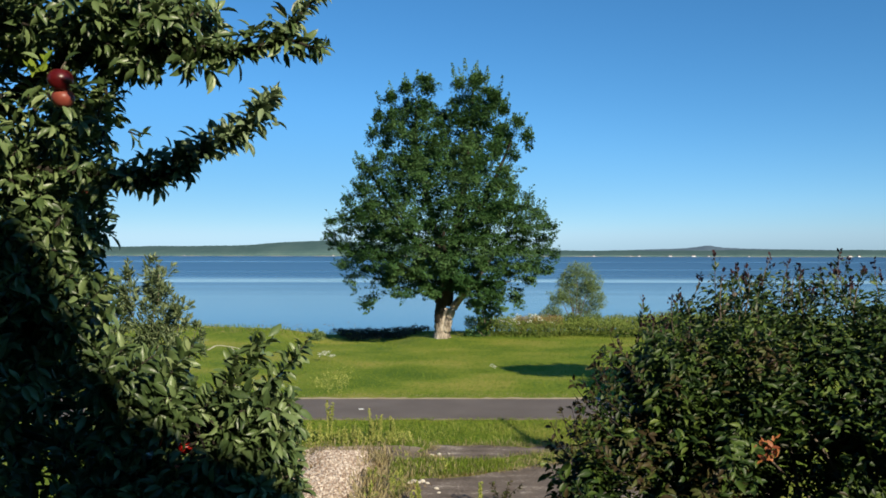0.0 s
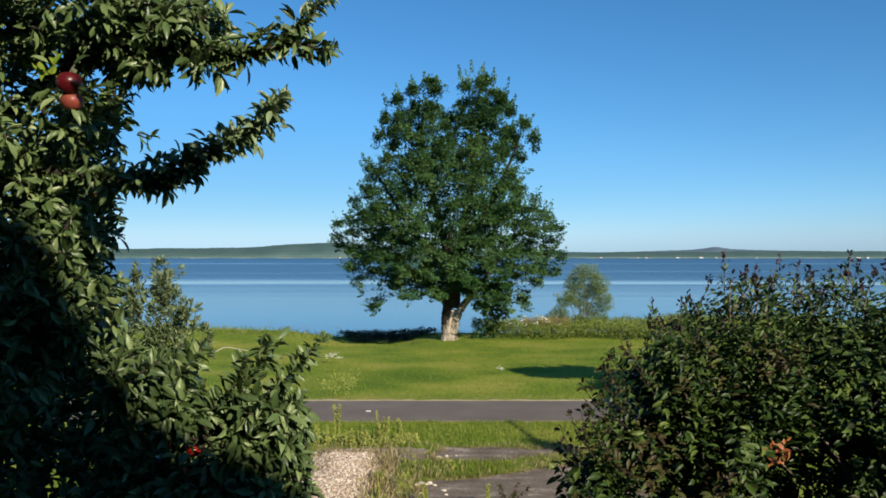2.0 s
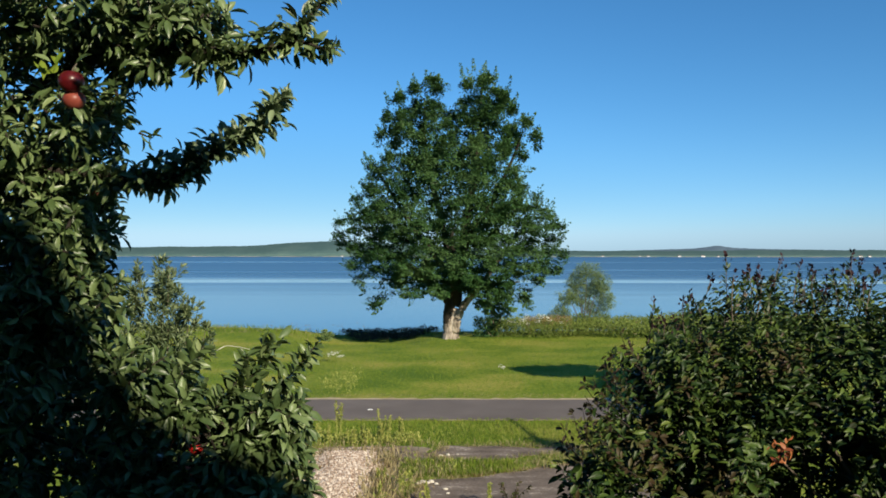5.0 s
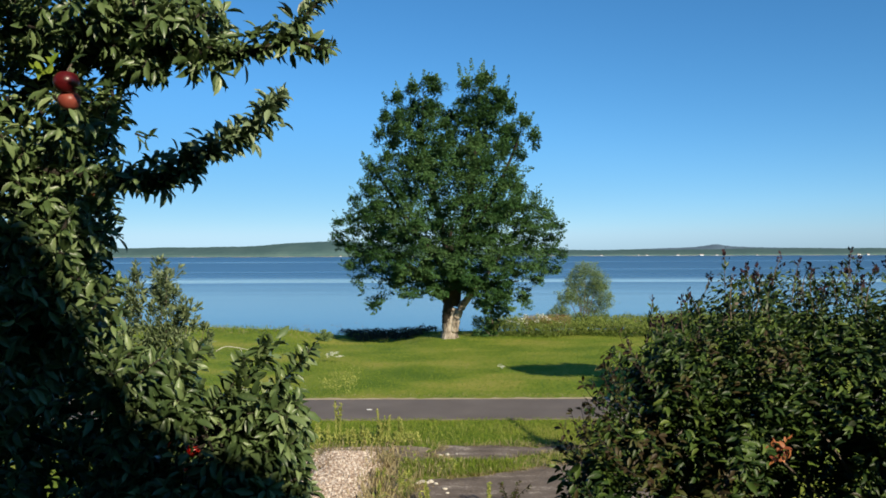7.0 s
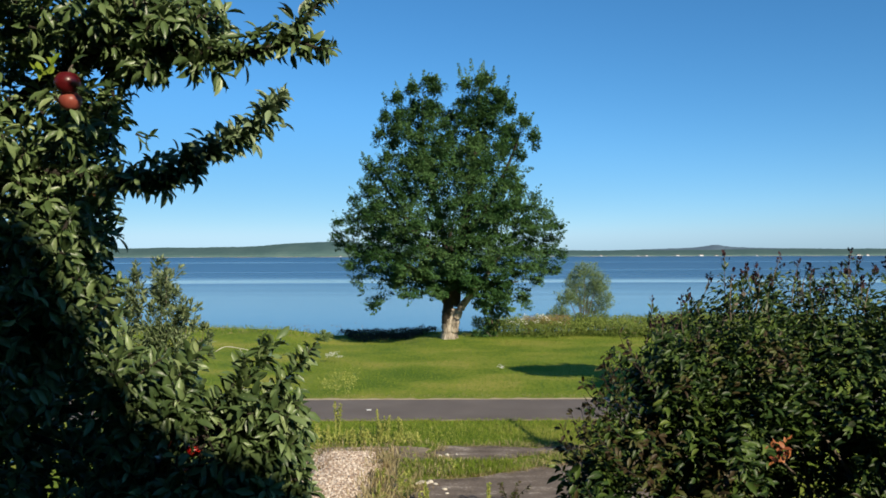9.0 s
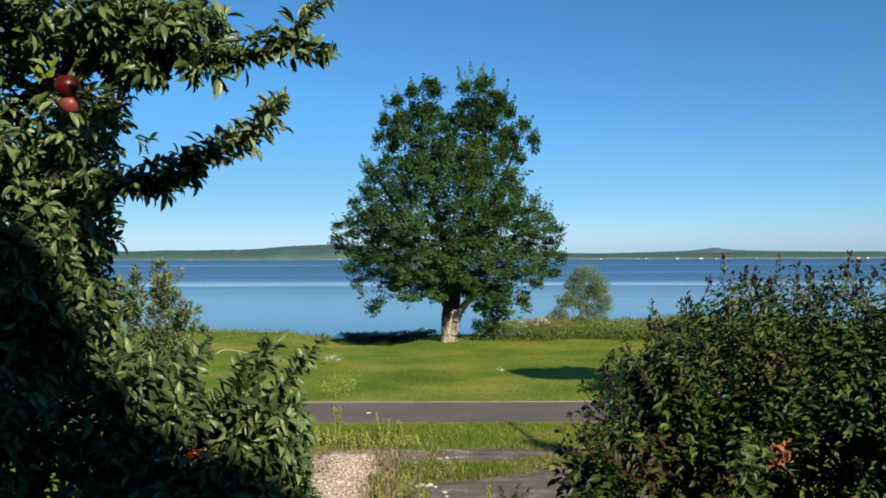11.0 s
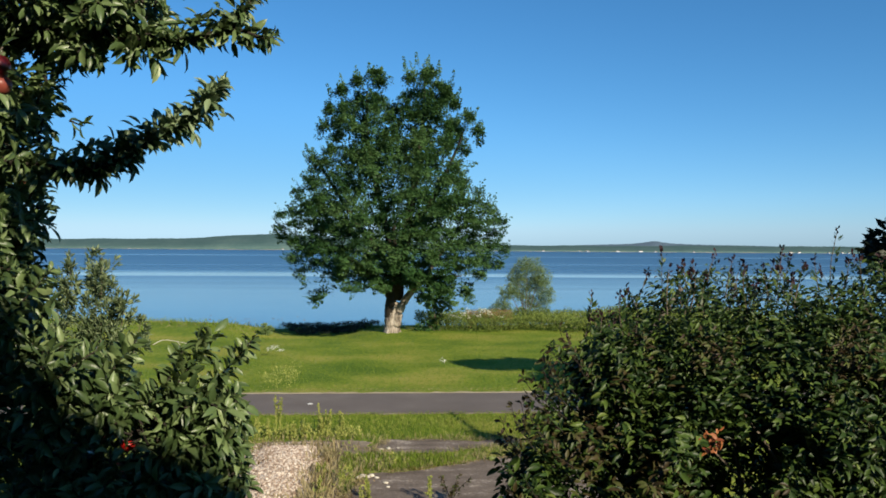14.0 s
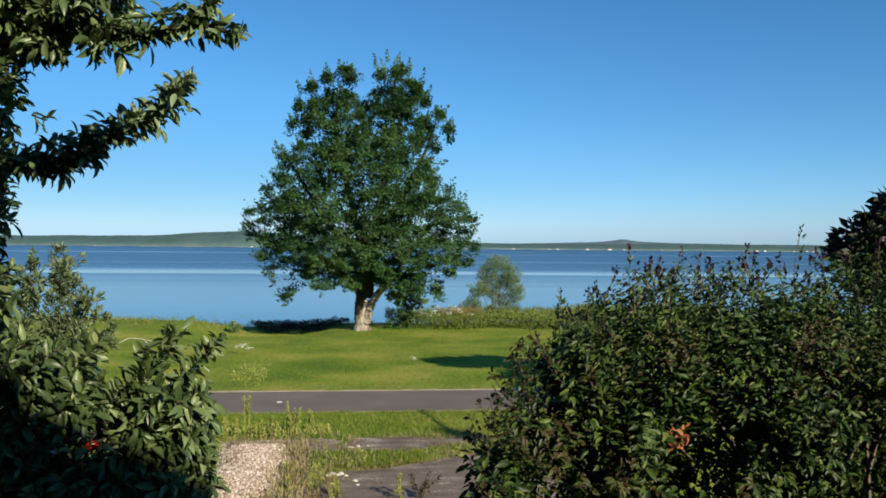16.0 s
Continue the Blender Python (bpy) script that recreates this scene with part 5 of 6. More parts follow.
    leaves("bronze_foliage", shape, p, d, n + SUN_VEC * rng.uniform(0, 0.9, (len(n), 1)), z * 0.85, M_BRONZE, root, "leaves turning bronze", "stuff")


make_near_shrub()


def make_shrub_shoots():
    """Long shoots with brown seed heads that stand above the near shrub."""
    rng = np.random.default_rng(43)
    root = bpy.data.objects["shrub.002"]
    tall = [(0.336, 0.0), (0.402, -0.015), (0.486, 0.005), (0.556, 0.09), (0.25, -0.19), (0.284, -0.19), (0.318, -0.10), (0.345, -0.08), (0.373, -0.10), (0.437, -0.05),
            (0.455, -0.10), (0.515, -0.05), (0.535, -0.08), (0.585, -0.02), (0.62, 0.0), (0.66, 0.02)]
    tall += [(rng.uniform(0.24, 0.68), None) for _ in range(46)]
    for u, z in tall:
        y = rng.uniform(3.2, 3.75)
        body = -0.30 + 0.24 * math.sin(min(1.0, max(0.0, (u - 0.22) / 0.22)) * math.pi / 2)
        if z is None:
            z = body + rng.uniform(-0.09, 0.045)
        tip = np.array([u * y, y, z * y / 3.5])
        foot = tip + np.array([0.03 * rng.standard_normal(), 0.03 * rng.standard_normal(), -max(0.16, z - body + 0.14)])
        v, f = [], []
        line = curve_points([foot, (foot + tip) / 2 + 0.008 * rng.standard_normal(3), tip], 4)
        tube(v, f, line, 0.0025, 0.0012, 4)
        shoot = mesh_object("shoot", v, f, M_BARK, root)
        p, d, n = along(rng, foot, tip - np.array([0, 0, 0.03]), int(8 + 60 * (tip - foot)[2]), 0.2, up=0.6, forward=0.9)
        leaves("leaf", (NARROW_V * np.array([1.4, 1, 1]), NARROW_F), p, d, n, rng.uniform(0.022, 0.042, len(p)), M_BUSH_LEAF, shoot, kind="stuff")
        k = int(rng.integers(6, 14))
        t = rng.random((k, 1))
        hp = tip + np.array([0, 0, 1.0]) * (t * 0.05 - 0.035) + rng.standard_normal((k, 3)) * 0.006 * (1.2 - t)
        leaves("seed_head", (LEAF_V, LEAF_F), hp, rng.standard_normal((k, 3)) * 0.6 + np.array([0, 0, 1.0]), rng.standard_normal((k, 3)), rng.uniform(0.013, 0.024, k), M_TIP, shoot, "dry brown seed head", "stuff")
    # bronze shoots that lean out at its open side
    for x, z in ((0.58, -0.34), (0.545, -0.415), (0.50, -0.48), (0.465, -0.55), (0.42, -0.64), (0.39, -0.73), (0.365, -0.81)):
        for _ in range(4):
            tip = np.array([x + 0.03 * rng.standard_normal() + 0.055, 3.0 + 0.15 * rng.standard_normal(), z + 0.03 * rng.standard_normal()])
            foot = tip + np.array([rng.uniform(0.06, 0.14), 0.04 * rng.standard_normal(), -rng.uniform(0.08, 0.16)])
            v, f = [], []
            tube(v, f, curve_points([foot, (foot + tip) / 2 + np.array([-0.012, 0, -0.01]), tip], 4), 0.0022, 0.0010, 4)
            shoot = mesh_object("shoot", v, f, M_DARK_SHADED_BARK, root)
            p, d, n = along(rng, foot, tip, 26, 0.25, up=0.1, forward=0.6)
            leaves("leaf", (OVAL_V * np.array([0.8, 1, 1]), OVAL_F), p, d, n + SUN_VEC * 0.5, rng.uniform(0.018, 0.036, len(p)), M_BRONZE if rng.random() < 0.55 else M_BUSH_LEAF, shoot, kind="stuff")
    # one spray of leaves turned orange
    k = 30
    p = np.array([1.03, 2.58, -0.605]) + rng.standard_normal((k, 3)) * np.array([0.017, 0.012, 0.017])
    leaves("withered_spray", (OVAL_V * np.array([1.1, 1, 1]), OVAL_F), p, rng.standard_normal((k, 3)) + np.array([0, -0.3, -0.2]), rng.standard_normal((k, 3)) + np.array([0, -0.6, 0.6]), rng.uniform(0.014, 0.028, k), M_ORANGE, root, "leaves turned orange", "stuff")


make_shrub_shoots()


# ---------------------------------------------------------------- gravel heap, weeds and grass
def inside(x, y, pts):
    hit = np.zeros(len(x), bool)
    for i in range(len(pts)):
        (x1, y1), (x2, y2) = pts[i], pts[(i + 1) % len(pts)]
        c = ((y1 > y) != (y2 > y)) & (x < (x2 - x1) * (y - y1) / (y2 - y1 + 1e-12) + x1)
        hit ^= c
    return hit


DRIVE_A = [(-0.3, 19.95), (0.25, 19.65), (1.0, 19.7), (2.6, 20.45), (4.2, 21.1), (2.3, 20.95), (0.1, 21.1)]
DRIVE_B = [(-0.75, 16.2), (-0.2, 17.9), (1.6, 18.6), (4.2, 19.9), (6.5, 20.2), (7.0, 17.0), (2.0, 14.6), (-0.3, 15.0)]


def heap_z(x, y):
    a = 1 - ((x + 2.14 + 0.07 * np.sin(y * 2.3) + 0.04 * np.sin(y * 6.1)) / 0.86) ** 2 - ((y - 17.9 + 0.15 * np.sin(x * 5.0)) / 2.6) ** 4
    return 0.26 * np.clip(a, 0, 1) ** 0.9


def make_gravel():
    rng = np.random.default_rng(51)
    heap = thing("gravel_heap", "long low heap of pale tan gravel in the weeds", "gravel", at=(0, 0, 0))
    xs, ys = np.linspace(-2.95, -1.3, 34), np.linspace(15.4, 20.6, 70)
    gx, gy = np.meshgrid(xs, ys)
    gz = ground_z(gx, gy) - 0.03 + heap_z(gx, gy) + 0.015 * rng.random(gx.shape)
    w = len(xs)
    f = [(j * w + i, j * w + i + 1, (j + 1) * w + i + 1, (j + 1) * w + i) for j in range(len(ys) - 1) for i in range(w - 1)]
    mesh_object("core", np.stack([gx.ravel(), gy.ravel(), gz.ravel()], 1), f, M_GRAVEL, heap)
    cube = np.array([(-1, -1, -1), (1, -1, -1), (1, 1, -1), (-1, 1, -1), (-1, -1, 1), (1, -1, 1), (1, 1, 1), (-1, 1, 1)]) * 0.5
    cf = np.array([(0, 3, 2, 1), (4, 5, 6, 7), (0, 1, 5, 4), (1, 2, 6, 5), (2, 3, 7, 6), (3, 0, 4, 7)])
    n = 11000
    x, y = rng.uniform(-3.15, -1.1, n), rng.uniform(15.4, 20.9, n)
    keep = (rng.random(n) < 0.30 + 9 * heap_z(x, y))
    x, y = x[keep], y[keep]
    z = ground_z(x, y) + heap_z(x, y)
    V, F = [], []
    for i in range(len(x)):
        q = Euler(rng.uniform(0, 6.28, 3)).to_matrix()
        sz = rng.uniform(0.02, 0.062) * rng.uniform(0.6, 1.0, 3)
        c = (cube + rng.uniform(-0.14, 0.14, (8, 3))) * sz
        c = c @ np.array(q).T + (x[i], y[i], z[i])
        F.extend(tuple(int(k) for k in r) for r in cf + 8 * i)
        V.extend(c)
    tagged(mesh_object("pebble", V, F, M_GRAVEL, heap), kind="stuff")


def blades(name, n, x0, x1, y0, y1, lo, hi, material, label, seed, skip=None, lean=0.35, width=1.0, patchy=0.0, base=ground_z):
    rng = np.random.default_rng(seed)
    x, y = rng.uniform(x0, x1, n), rng.uniform(y0, y1, n)
    if patchy:
        w = np.array([noise.noise((a * patchy, b * patchy, seed * 1.7)) for a, b in zip(x, y)])
        k = w + 0.35 * rng.random(n) > 0.12
        x, y = x[k], y[k]
    if skip:
        k = ~skip(x, y)
        x, y = x[k], y[k]
    n = len(x)
    d = np.stack([lean * rng.standard_normal(n), lean * rng.standard_normal(n), np.ones(n)], 1)
    nr = np.stack([rng.standard_normal(n), rng.standard_normal(n), 0.2 * np.ones(n)], 1)
    p = np.stack([x, y, base(x, y) - 0.01], 1)
    ob = leaves(name, (BLADE_V * np.array([width, 1, 1]), BLADE_F), p, d, nr, rng.uniform(lo, hi, n), material)
    return tagged(ob, label, "grass", kind="stuff")


def hard(x, y):
    return inside(x, y, DRIVE_A) | inside(x, y, DRIVE_B) | (heap_z(x, y) > 0.05)


def bare(x, y):
    return (x > -3.2) & (x < -0.25) & (y > 19.5 + 0.3 * np.sin(x * 4)) & (y < 21.0) & (np.sin(x * 37.0 + y * 53.0) < 0.75)


def shore_only(x, y):
    e = lawn_edge(x)
    return (y < e - 2.6) | (y > e + 1.2)


def off_lawn(x, y):
    return y > lawn_edge(x) + 0.5


M_RUST = surface("rusty_weeds", [(0.2, (0.12, 0.075, 0.035)), (0.6, (0.22, 0.15, 0.07)), (0.9, (0.30, 0.24, 0.11))], scale=2.0, fine=20.0, rough=0.9, bump=0.0, spec=0.1, per_leaf=0.5)
M_SOIL = surface("dusty_soil", [(0.3, (0.13, 0.095, 0.06)), (0.5, (0.23, 0.18, 0.125)), (0.7, (0.34, 0.28, 0.21))], scale=1.5, fine=25.0, rough=0.95, bump=0.6, bump_dist=0.02)


def make_soil():
    rng = np.random.default_rng(55)
    pts = [(-3.4, 19.4), (-2.9, 20.2), (-3.0, 20.9), (-2.0, 21.15), (-1.0, 21.1), (-0.35, 20.9), (-0.3, 20.1), (-0.7, 19.3), (-0.6, 18.4), (-0.8, 17.4), (-0.95, 15.6), (-1.6, 15.4), (-2.6, 15.4), (-3.3, 17.0)]
    dense = []
    for i, (x, y) in enumerate(pts):
        x2, y2 = pts[(i + 1) % len(pts)]
        dense += [(x + (x2 - x) * k / 8 + 0.06 * rng.standard_normal(), y + (y2 - y) * k / 8 + 0.06 * rng.standard_normal()) for k in range(8)]
    flat_patch("bare_soil", dense, 0.014, 0.2, M_SOIL, "patch of dusty brown soil round the gravel", "soil")


make_soil()
make_gravel()
blades("grass", 26000, -9, 7.5, 21.2, 24.45, 0.05, 0.14, M_BLADE, "rough green verge grass beside the lane", 61, skip=hard, width=1.6)
blades("grass", 5200, -9, 7.5, 21.2, 23.7, 0.05, 0.15, M_GOLD, "yellow-green grass in the verge", 92, skip=hard, width=1.2, patchy=0.8)
blades("grass", 5200, -0.95, 1.6, 18.2, 19.6, 0.06, 0.18, M_BLADE, "green grass in the gap between the slabs", 93, skip=hard, width=1.5)
blades("grass", 16000, -9, 8.0, 14.6, 21.4, 0.05, 0.15, M_BLADE, "rough green grass round the broken drive", 62, skip=lambda x, y: hard(x, y) | ((x > -3.2) & (x < -0.3) & (y < 20.9)), width=1.6, patchy=0.7)
blades("dry_grass", 12000, -4.5, 6.0, 14.6, 21.5, 0.06, 0.2, M_DRY, "dry straw-coloured grass round the gravel", 63, skip=lambda x, y: hard(x, y) | bare(x, y), width=1.3, patchy=0.9)
blades("dry_grass", 4200, -14, 12, 27.86, 28.9, 0.04, 0.09, M_DRY, "dry grass along the lane", 64, width=1.6)
blades("grass", 70000, -17, 15, 28.4, 58, 0.05, 0.13, M_BLADE, "short lawn grass", 65, skip=off_lawn, width=2.4)


def herbage(name, n, x0, x1, y0, y1, low, high, material, label, seed, skip=None, size=(0.08, 0.18), rough=0.45):
    """A bank of leafy weeds with an uneven top."""
    rng = np.random.default_rng(seed)
    x, y = rng.uniform(x0, x1, n), rng.uniform(y0, y1, n)
    if skip:
        k = ~skip(x, y)
        x, y = x[k], y[k]
    n = len(x)
    top = np.array([0.5 + 0.5 * noise.noise((a * rough, b * rough, seed)) + 0.35 * noise.noise((a * rough * 4, b * rough * 4, seed + 5)) for a, b in zip(x, y)])
    h = low + (high - low) * np.clip(top, 0, 1)
    p = np.stack([x, y, ground_z(x, y) + h * rng.random(n) ** 0.6], 1)
    d = rng.standard_normal((n, 3)) * 0.6 + np.array([0, 0, 0.7])
    nr = rng.standard_normal((n, 3)) * 0.5 + np.array([0.25, -0.5, 0.6])
    return tagged(leaves(name, (NARROW_V * np.array([1.3, 1, 1]), NARROW_F), p, d, nr, rng.uniform(*size, n), material), label, "weeds", kind="stuff")


def bank(x, y):
    """Everything but the weedy bank on the far side of the lawn."""
    return (y < 48.2 + 0.5 * np.sin(x * 0.9) + 1.6 * smooth(3.2, 2.0, x)) | (y > lawn_edge(x) + 1.0)


herbage("shore_weeds", 62000, 1.9, 24, 48, 57, 0.5, 1.15, M_HERB, "leafy green weeds along the shore bank", 66, bank, size=(0.09, 0.18), rough=0.8)
herbage("shore_weeds", 1700, 2.4, 24, 48.5, 57, 0.6, 1.2, M_GOLD, "yellow flowering weeds along the shore bank", 67, bank, size=(0.05, 0.11), rough=0.9)
herbage("shore_weeds", 900, 9.0, 24, 48.5, 56, 0.5, 1.1, M_DRY, "brown dry weeds along the shore bank", 69, bank)
herbage("shore_weeds", 2200, 4.9, 7.6, 49.3, 50.6, 0.9, 1.35, M_RUST, "rusty brown seeding weeds on the shore bank", 82, size=(0.06, 0.12))
# this brush is near-black: the great tree's shadow is in its colour
herbage("shore_weeds", 9600, -6.6, -0.3, 48.9, 55.2, 0.04, 0.46, M_SHADED_LEAF, "leafy brush on the lawn's edge, coloured with the great tree's shade", 74, lambda x, y: (y < 49.6 + 0.4 * np.sin(x * 1.7) + 3.2 * smooth(-4.6, -6.6, x) + 2.0 * smooth(-1.4, -0.3, x)) | (y > lawn_edge(x) + 0.6), size=(0.08, 0.17), rough=0.8)
herbage("verge_weeds", 900, -3.9, -0.6, 21.1, 22.0, 0.06, 0.26, M_GOLD, "yellow-green weeds in the verge behind the gravel", 75, size=(0.05, 0.12), rough=1.2)
herbage("drive_weeds", 100, -1.35, 0.6, 15.6, 19.6, 0.05, 0.35, M_GOLD, "yellow-green weeds between gravel and drive", 76, lambda x, y: hard(x, y), size=(0.05, 0.11), rough=1.0)
herbage("drive_weeds", 150, -1.4, 0.3, 15.6, 20.8, 0.05, 0.4, M_HERB, "green weeds between gravel and drive", 77, lambda x, y: hard(x, y), size=(0.06, 0.13), rough=1.0)
herbage("lawn_weeds", 520, -4.3, -3.1, 28.6, 32.5, 0.1, 0.6, M_GOLD, "pale yellow-green weeds on the lawn beside the lane", 78, size=(0.04, 0.09), rough=1.5)
blades("dry_grass", 1500, -1.6, 0.2, 15.6, 21.0, 0.06, 0.26, M_DRY, "tall dry grass between gravel and drive", 79, skip=lambda x, y: hard(x, y) | bare(x, y), width=0.7, lean=0.2)
blades("dry_grass", 4200, -3.2, -1.1, 15.6, 21.0, 0.1, 0.32, M_DRY, "dry grass growing through the gravel", 80, skip=bare, width=0.7, lean=0.3, patchy=0.9)
blades("rusty_stalks", 1100, -2.7, -1.2, 15.6, 20.4, 0.1, 0.34, M_RUST, "rusty dead stalks standing in the gravel", 86, skip=bare, width=0.7, lean=0.25, patchy=1.3)
blades("dry_grass", 900, -1.75, -1.0, 15.4, 20.6, 0.12, 0.38, M_DRY, "dry grass along the gravel's edge", 87, skip=bare, width=0.8, lean=0.3)
blades("dry_grass", 2600, 0.2, 5.5, 18.2, 21.2, 0.05, 0.16, M_DRY, "dry grass in the strip between the broken slabs", 84, skip=hard, width=1.2)
blades("grass", 3600, 0.0, 5.5, 18.2, 21.2, 0.05, 0.17, M_HERB, "dull green grass in the strip between the broken slabs", 85, skip=hard, width=1.4)
blades("shore_grass", 6000, -24, 1.2, 48, 60, 0.12, 0.38, M_BLADE, "ragged grass along the lawn's edge over the shore", 68, skip=shore_only, width=1.6)


blades("dry_grass", 6000, -22, -3.5, 47, 60, 0.06, 0.2, M_DRY, "straw-coloured grass along the lawn's outer edge", 83, skip=lambda x, y: (y < lawn_edge(x) - 3.5) | (y > lawn_edge(x) + 0.3), width=2.0, patchy=0.35)


def edge_fringe(outline, n, spread, lo, hi, material, label, seed):
    """Short tufts along the broken edge of a slab."""
    rng = np.random.default_rng(seed)
    pts = np.array(outline)
    i = rng.integers(0, len(pts), n)
    t = rng.random((n, 1))
    xy = pts[i] * (1 - t) + pts[(i + 1) % len(pts)] * t + spread * rng.standard_normal((n, 2))
    clump = np.array([noise.noise((x * 2.1, y * 2.1, seed)) for x, y in xy]) + 0.3 * rng.random(n) > 0.05
    xy = xy[clump]
    n = len(xy)
    p = np.column_stack([xy, ground_z(xy[:, 0], xy[:, 1])])
    d = np.column_stack([0.5 * rng.standard_normal((n, 2)), np.ones(n)])
    ob = leaves("dry_grass", (BLADE_V * np.array([1.3, 1, 1]), BLADE_F), p, d, rng.standard_normal((n, 3)), rng.uniform(lo, hi, n), material)
    tagged(ob, label, "grass", kind="stuff")


edge_fringe(DRIVE_A, 2600, 0.07, 0.04, 0.13, M_DRY, "short dry grass along the upper slab's edge", 96)
edge_fringe(DRIVE_B, 4200, 0.08, 0.04, 0.14, M_DRY, "short dry grass along the lower slab's edge", 97)
edge_fringe(DRIVE_B, 1800, 0.10, 0.05, 0.14, M_RUST, "rusty stalks along the lower slab's edge", 98)


def make_goldenrod(at, height, rng, plume):
    w = thing("goldenrod", "tall yellow-green goldenrod in the verge" if plume else "leafy green weed with yellow tops", "weed", "weeds by the drive", at)
    for _ in range(int(rng.integers(1, 4))):
        foot = np.array([0.05 * rng.standard_normal(), 0.05 * rng.standard_normal(), -0.02])
        tip = foot + np.array([0.06 * rng.standard_normal(), 0.06 * rng.standard_normal(), height * rng.uniform(0.8, 1.05)])
        v, f = [], []
        tube(v, f, [foot, (foot + tip) / 2, tip], 0.010, 0.006, 4)
        stem = mesh_object("stem", v, f, M_GOLD, w)
        k = int(70 * height) + 8
        p, d, n = along(rng, foot, tip, k, 0.3, up=0.4, forward=0.7)
        leaves("leaf", (NARROW_V, NARROW_F), p, d + np.array([0, 0, 0.6]), n, rng.uniform(0.035, 0.075, k), M_BLADE if not plume else M_GOLD, stem, kind="stuff")
        k = 50
        t = rng.random((k, 1))
        p = tip + np.array([0, 0, 1.0]) * (t * 0.34 - 0.30) + rng.standard_normal((k, 3)) * 0.026 * (1.15 - t)
        leaves("flower_head", (NARROW_V * np.array([2, 1, 1]), NARROW_F), p, rng.standard_normal((k, 3)) + np.array([0, 0, 0.8]), rng.standard_normal((k, 3)), rng.uniform(0.035, 0.07, k), M_GOLD, stem, "yellow flower plume", "stuff")
    return w


rng = np.random.default_rng(71)
for x, y, h in ((-2.62, 21.4, 1.1), (-2.58, 21.45, 0.95), (-1.66, 21.5, 0.85), (-1.36, 21.3, 0.75), (-1.15, 21.4, 0.7), (-1.5, 21.4, 0.65), (-2.3, 21.3, 0.4), (-2.05, 21.5, 0.45), (-1.9, 21.2, 0.4), (-1.1, 21.4, 0.4), (-2.9, 21.5, 0.45), (-3.2, 21.6, 0.5), (-1.55, 21.7, 0.35), (-2.45, 21.8, 0.35)):
    make_goldenrod((x, y, float(ground_z(x, y))), h, rng, True)
for x, y, h in ((-2.75, 16.2, 0.5), (-2.95, 16.5, 0.45), (-1.25, 16.3, 0.4), (-1.3, 17.6, 0.35), (0.92, 16.0, 0.5), (-0.32, 16.2, 0.4), (-0.42, 16.0, 0.35), (-0.85, 17.2, 0.4), (-0.95, 16.9, 0.35), (2.4, 19.0, 0.3), (0.2, 18.6, 0.25)):
    make_goldenrod((x, y, float(ground_z(x, y))), h, rng, False)


def make_bronze_weed(at, height, rng):
    w = thing("weed", "dark bronze-leaved weed beside the drive", "weed", at=at)
    for _ in range(5):
        tip = np.array([0.16 * rng.standard_normal(), 0.08 * rng.standard_normal(), height * rng.uniform(0.6, 1.05)])
        v, f = [], []
        tube(v, f, curve_points([(0, 0, -0.02), tip * np.array([0.4, 0.4, 0.55]), tip], 4), 0.008, 0.003, 5)
        stem = mesh_object("stem", v, f, M_DARK_SHADED_BARK, w)
        p, d, n = along(rng, tip * 0.3, tip, 30, 0.3, up=0.2, forward=0.6)
        leaves("leaf", (OVAL_V, OVAL_F), p, d, n, rng.uniform(0.04, 0.085, 30), M_BRONZE, stem, kind="stuff")


make_bronze_weed((1.28, 15.9, float(ground_z(1.28, 15.9))), 0.5, rng)


def make_flowers(at, n, spread, height, rng, head=1.0):
    w = thing("wild_flower", "white wild flowers standing in the grass", "flower", "flowers on the lawn", at)
    for _ in range(n):
        foot = np.array([spread * rng.standard_normal(), 0.15 * rng.standard_normal(), -0.02])
        tip = foot + np.array([0.04 * rng.standard_normal(), 0.04 * rng.standard_normal(), height * rng.uniform(0.6, 1.1)])
        v, f = [], []
        tube(v, f, [foot, tip], 0.006, 0.004, 4)
        stem = mesh_object("stem", v, f, M_BLADE, w)
        k = 22
        p = tip + rng.standard_normal((k, 3)) * np.array([0.06, 0.06, 0.03]) * head
        leaves("flower_head", (LEAF_V, LEAF_F), p, rng.standard_normal((k, 3)) * np.array([1, 1, 0.2]), np.array([0, 0, 1.0]) + 0.3 * rng.standard_normal((k, 3)), rng.uniform(0.04, 0.08, k) * head, M_FLOWER, stem, "white flower head", "stuff")


rng = np.random.default_rng(72)
make_flowers((-4.72, 37.4, float(ground_z(-4.72, 37.4))), 9, 0.2, 0.5, rng)
make_flowers((2.45, 34.0, float(ground_z(2.45, 34.0))), 2, 0.08, 0.4, rng)
make_flowers((5.3, 48.9, float(ground_z(5.3, 48.9))), 17, 0.8, 1.2, rng, 1.35)
make_small_tree("shrub", "small round green shrub at the lawn's edge", (-6.7, 48.5, float(ground_z(-6.7, 48.5))), [(0, 0, 0.35, 0.45, 0.4, 0.4)], 160, 0.09, M_WILLOW, 0.02, np.random.default_rng(12), shape=(LOBED_V, LOBED_F))


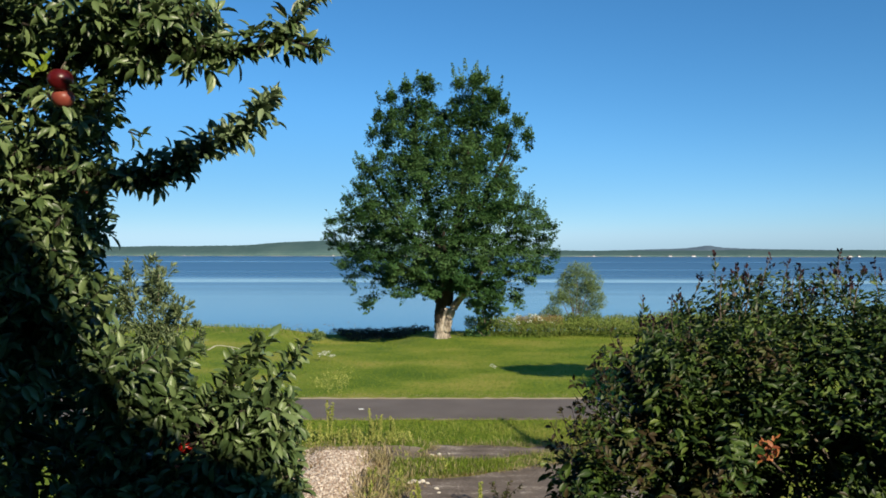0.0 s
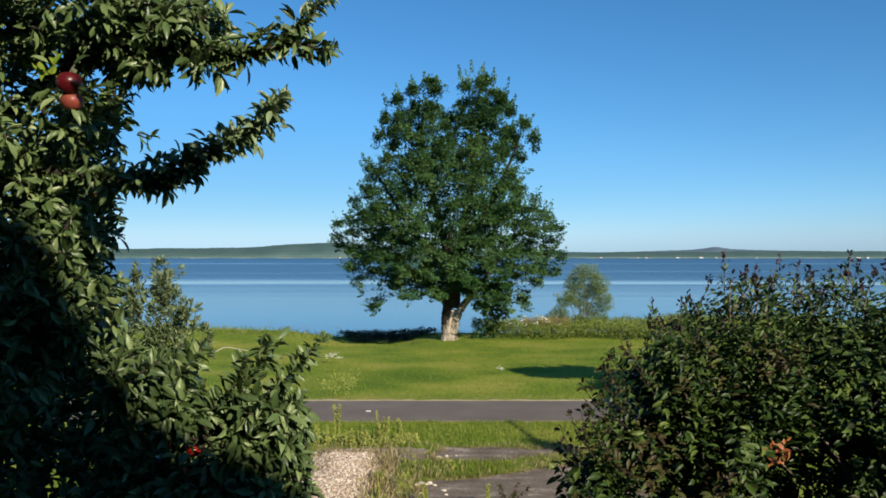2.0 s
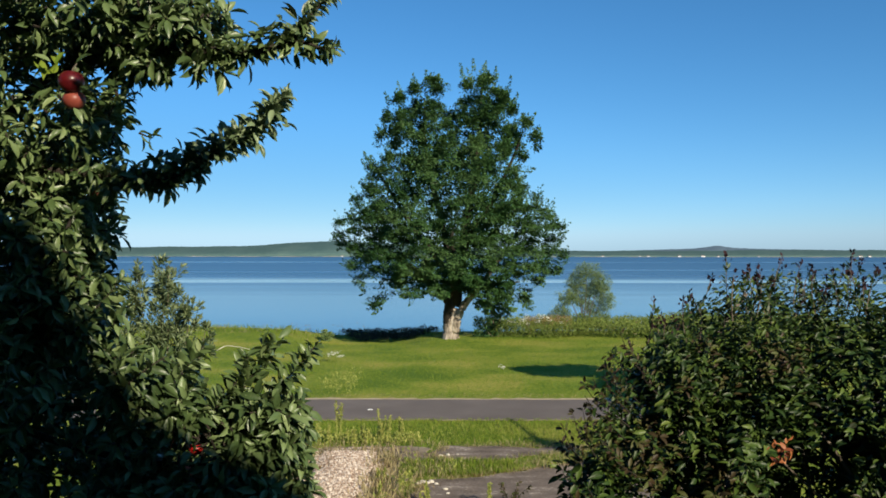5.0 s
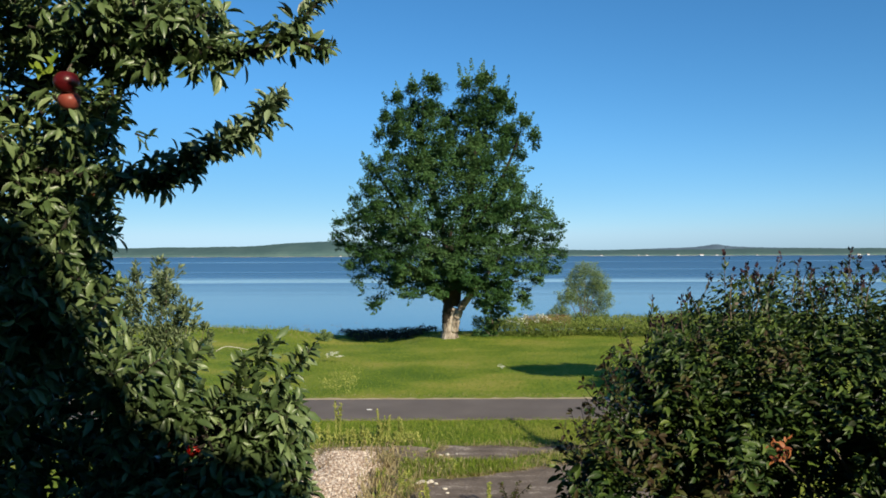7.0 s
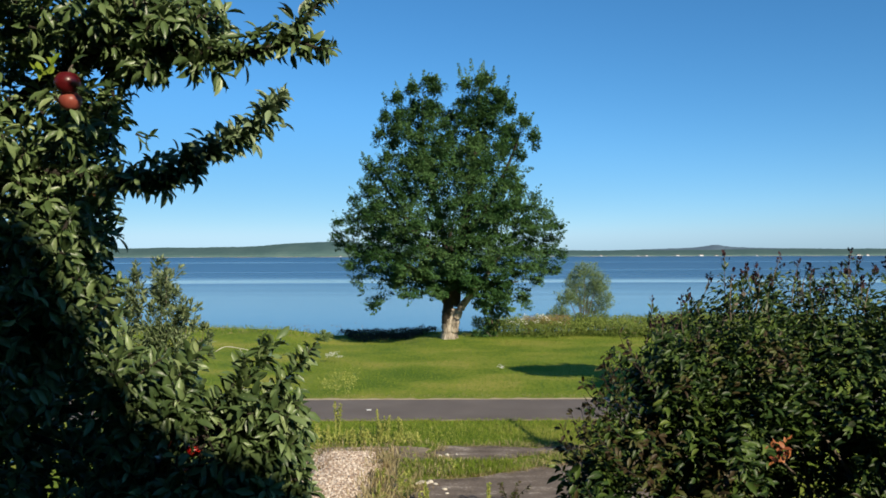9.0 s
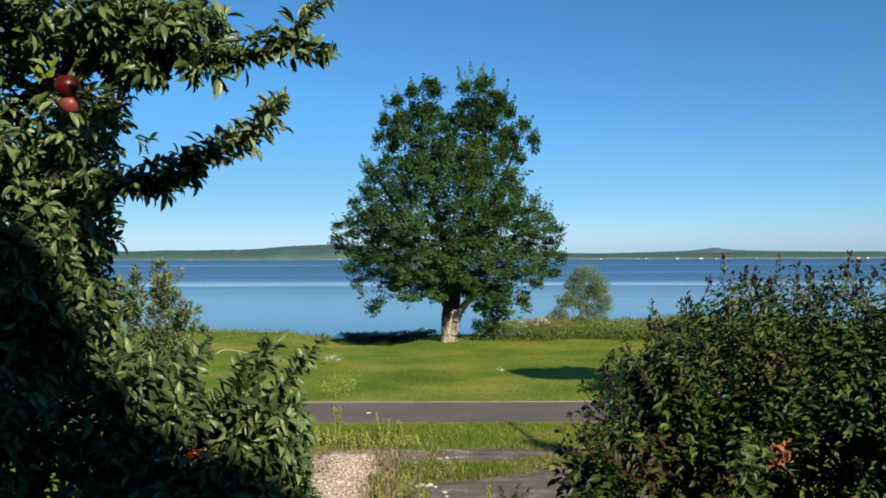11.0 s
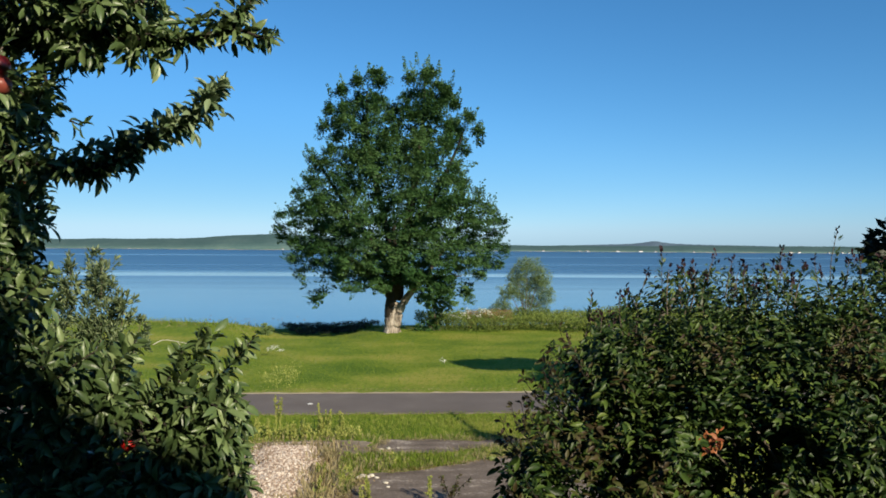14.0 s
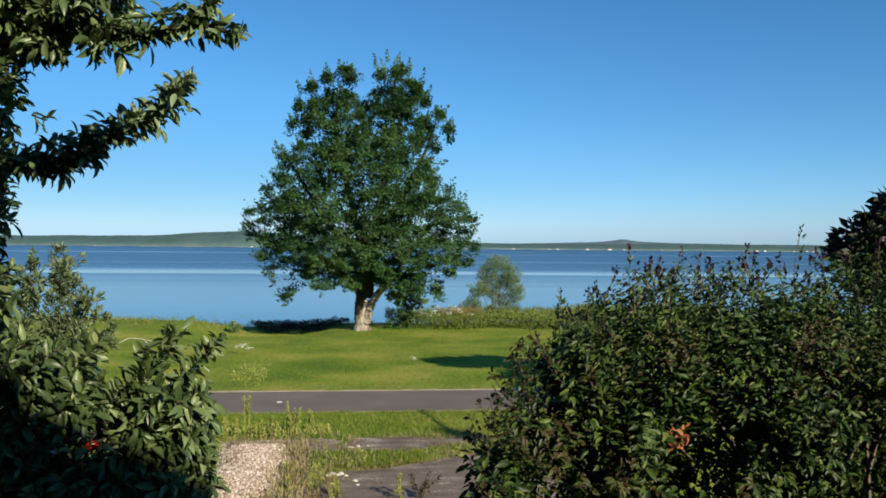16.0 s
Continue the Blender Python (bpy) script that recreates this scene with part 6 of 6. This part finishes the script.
def make_driftwood():
    w = thing("driftwood", "bleached bent driftwood lying on the lawn", "driftwood", at=(-10.6, 41.5, float(ground_z(-10.6, 41.5))))
    for pts in ([(-0.55, 0, 0.02), (-0.1, 0.1, 0.24), (0.5, 0, 0.2), (1.1, -0.1, 0.10)], [(0.6, 0, 0.2), (0.75, 0.1, -0.02)]):
        v, f = [], []
        tube(v, f, curve_points(pts, 4), 0.02, 0.012, 7)
        mesh_object("branch", v, f, M_DRIFT, w, smooth=True)


make_driftwood()


def make_shore_stones():
    rng = np.random.default_rng(81)
    V, F = [], []
    for i in range(420):
        x = rng.uniform(-26, 12)
        y = lawn_edge(x) + rng.uniform(7.5, 30)
        if i > 340:
            x, y = -17.0 + 4.0 * rng.standard_normal(), 92.0 + 2.5 * rng.standard_normal()
        r = rng.uniform(0.15, 0.6) if i <= 340 else rng.uniform(0.07, 0.20)
        z = max(SEA - 0.05, float(ground_z(x, y)))
        bm_base = len(V)
        for a in range(3):
            for k in range(7):
                t = 2 * math.pi * k / 7
                rr = r * (1.0, 0.8, 0.35)[a] * rng.uniform(0.8, 1.2)
                V.append((x + rr * math.cos(t), y + rr * math.sin(t), z + r * (0, 0.25, 0.4)[a]))
        for a in range(2):
            for k in range(7):
                q = bm_base + 7 * a
                F.append((q + k, q + (k + 1) % 7, q + 7 + (k + 1) % 7, q + 7 + k))
        F.append(tuple(bm_base + 14 + k for k in range(7)))
    tagged(mesh_object("shore_stones", V, F, M_SHORE), "dark weedy stones in the shallows", "stones", kind="stuff")


make_shore_stones()


def make_stone(at, r, rng):
    """A pale broken lump of stone lying on the drive."""
    bm = bmesh.new()
    bmesh.ops.create_icosphere(bm, subdivisions=2, radius=r)
    for q in bm.verts:
        k = 1 + 0.45 * noise.noise(q.co * (1.3 / r) + Vector(at))
        q.co = Vector((q.co.x * k * 1.5, q.co.y * k, q.co.z * k * 0.55))
    ob = part("stone", bm, M_DRIFT, None)
    ob.matrix_world = pose(at[0], at[1], at[2] + r * 0.35, 0, 0, rng.uniform(0, 180))
    tagged(ob, "pale broken stone lying on the drive's edge", "stone", "stones on the drive")


rng = np.random.default_rng(91)
for x, y, r in ((-0.50, 17.62, 0.05), (-0.42, 17.70, 0.06), (-0.33, 17.66, 0.045), (-0.25, 17.72, 0.06), (-0.14, 17.60, 0.035), (0.05, 17.2, 0.04), (0.10, 16.9, 0.03), (-0.05, 20.05, 0.04), (0.12, 20.12, 0.05), (0.35, 20.2, 0.03)):
    make_stone((x, y, float(ground_z(x, y)) + 0.02), r, rng)


def make_paper_scrap(at):
    """A small crumpled scrap lying on the lane."""
    rng = np.random.default_rng(95)
    bm = bmesh.new()
    bmesh.ops.create_grid(bm, x_segments=5, y_segments=4, size=0.06)
    for q in bm.verts:
        q.co = (q.co.x * 1.2 + 0.006 * rng.standard_normal(), q.co.y * 1.3 + 0.006 * rng.standard_normal(), 0.012 + 0.010 * rng.random())
    r = bmesh.ops.extrude_face_region(bm, geom=bm.faces[:])
    for e in r["geom"]:
        if isinstance(e, bmesh.types.BMVert):
            e.co.z -= 0.008
    bmesh.ops.recalc_face_normals(bm, faces=bm.faces)
    ob = part("paper_scrap", bm, M_WHITE, None)
    ob.matrix_world = pose(at[0], at[1], at[2], 0, 0, 20)
    tagged(ob, "small white scrap of crumpled paper on the lane", "litter")


make_paper_scrap((-2.24, 25.83, 0.044))
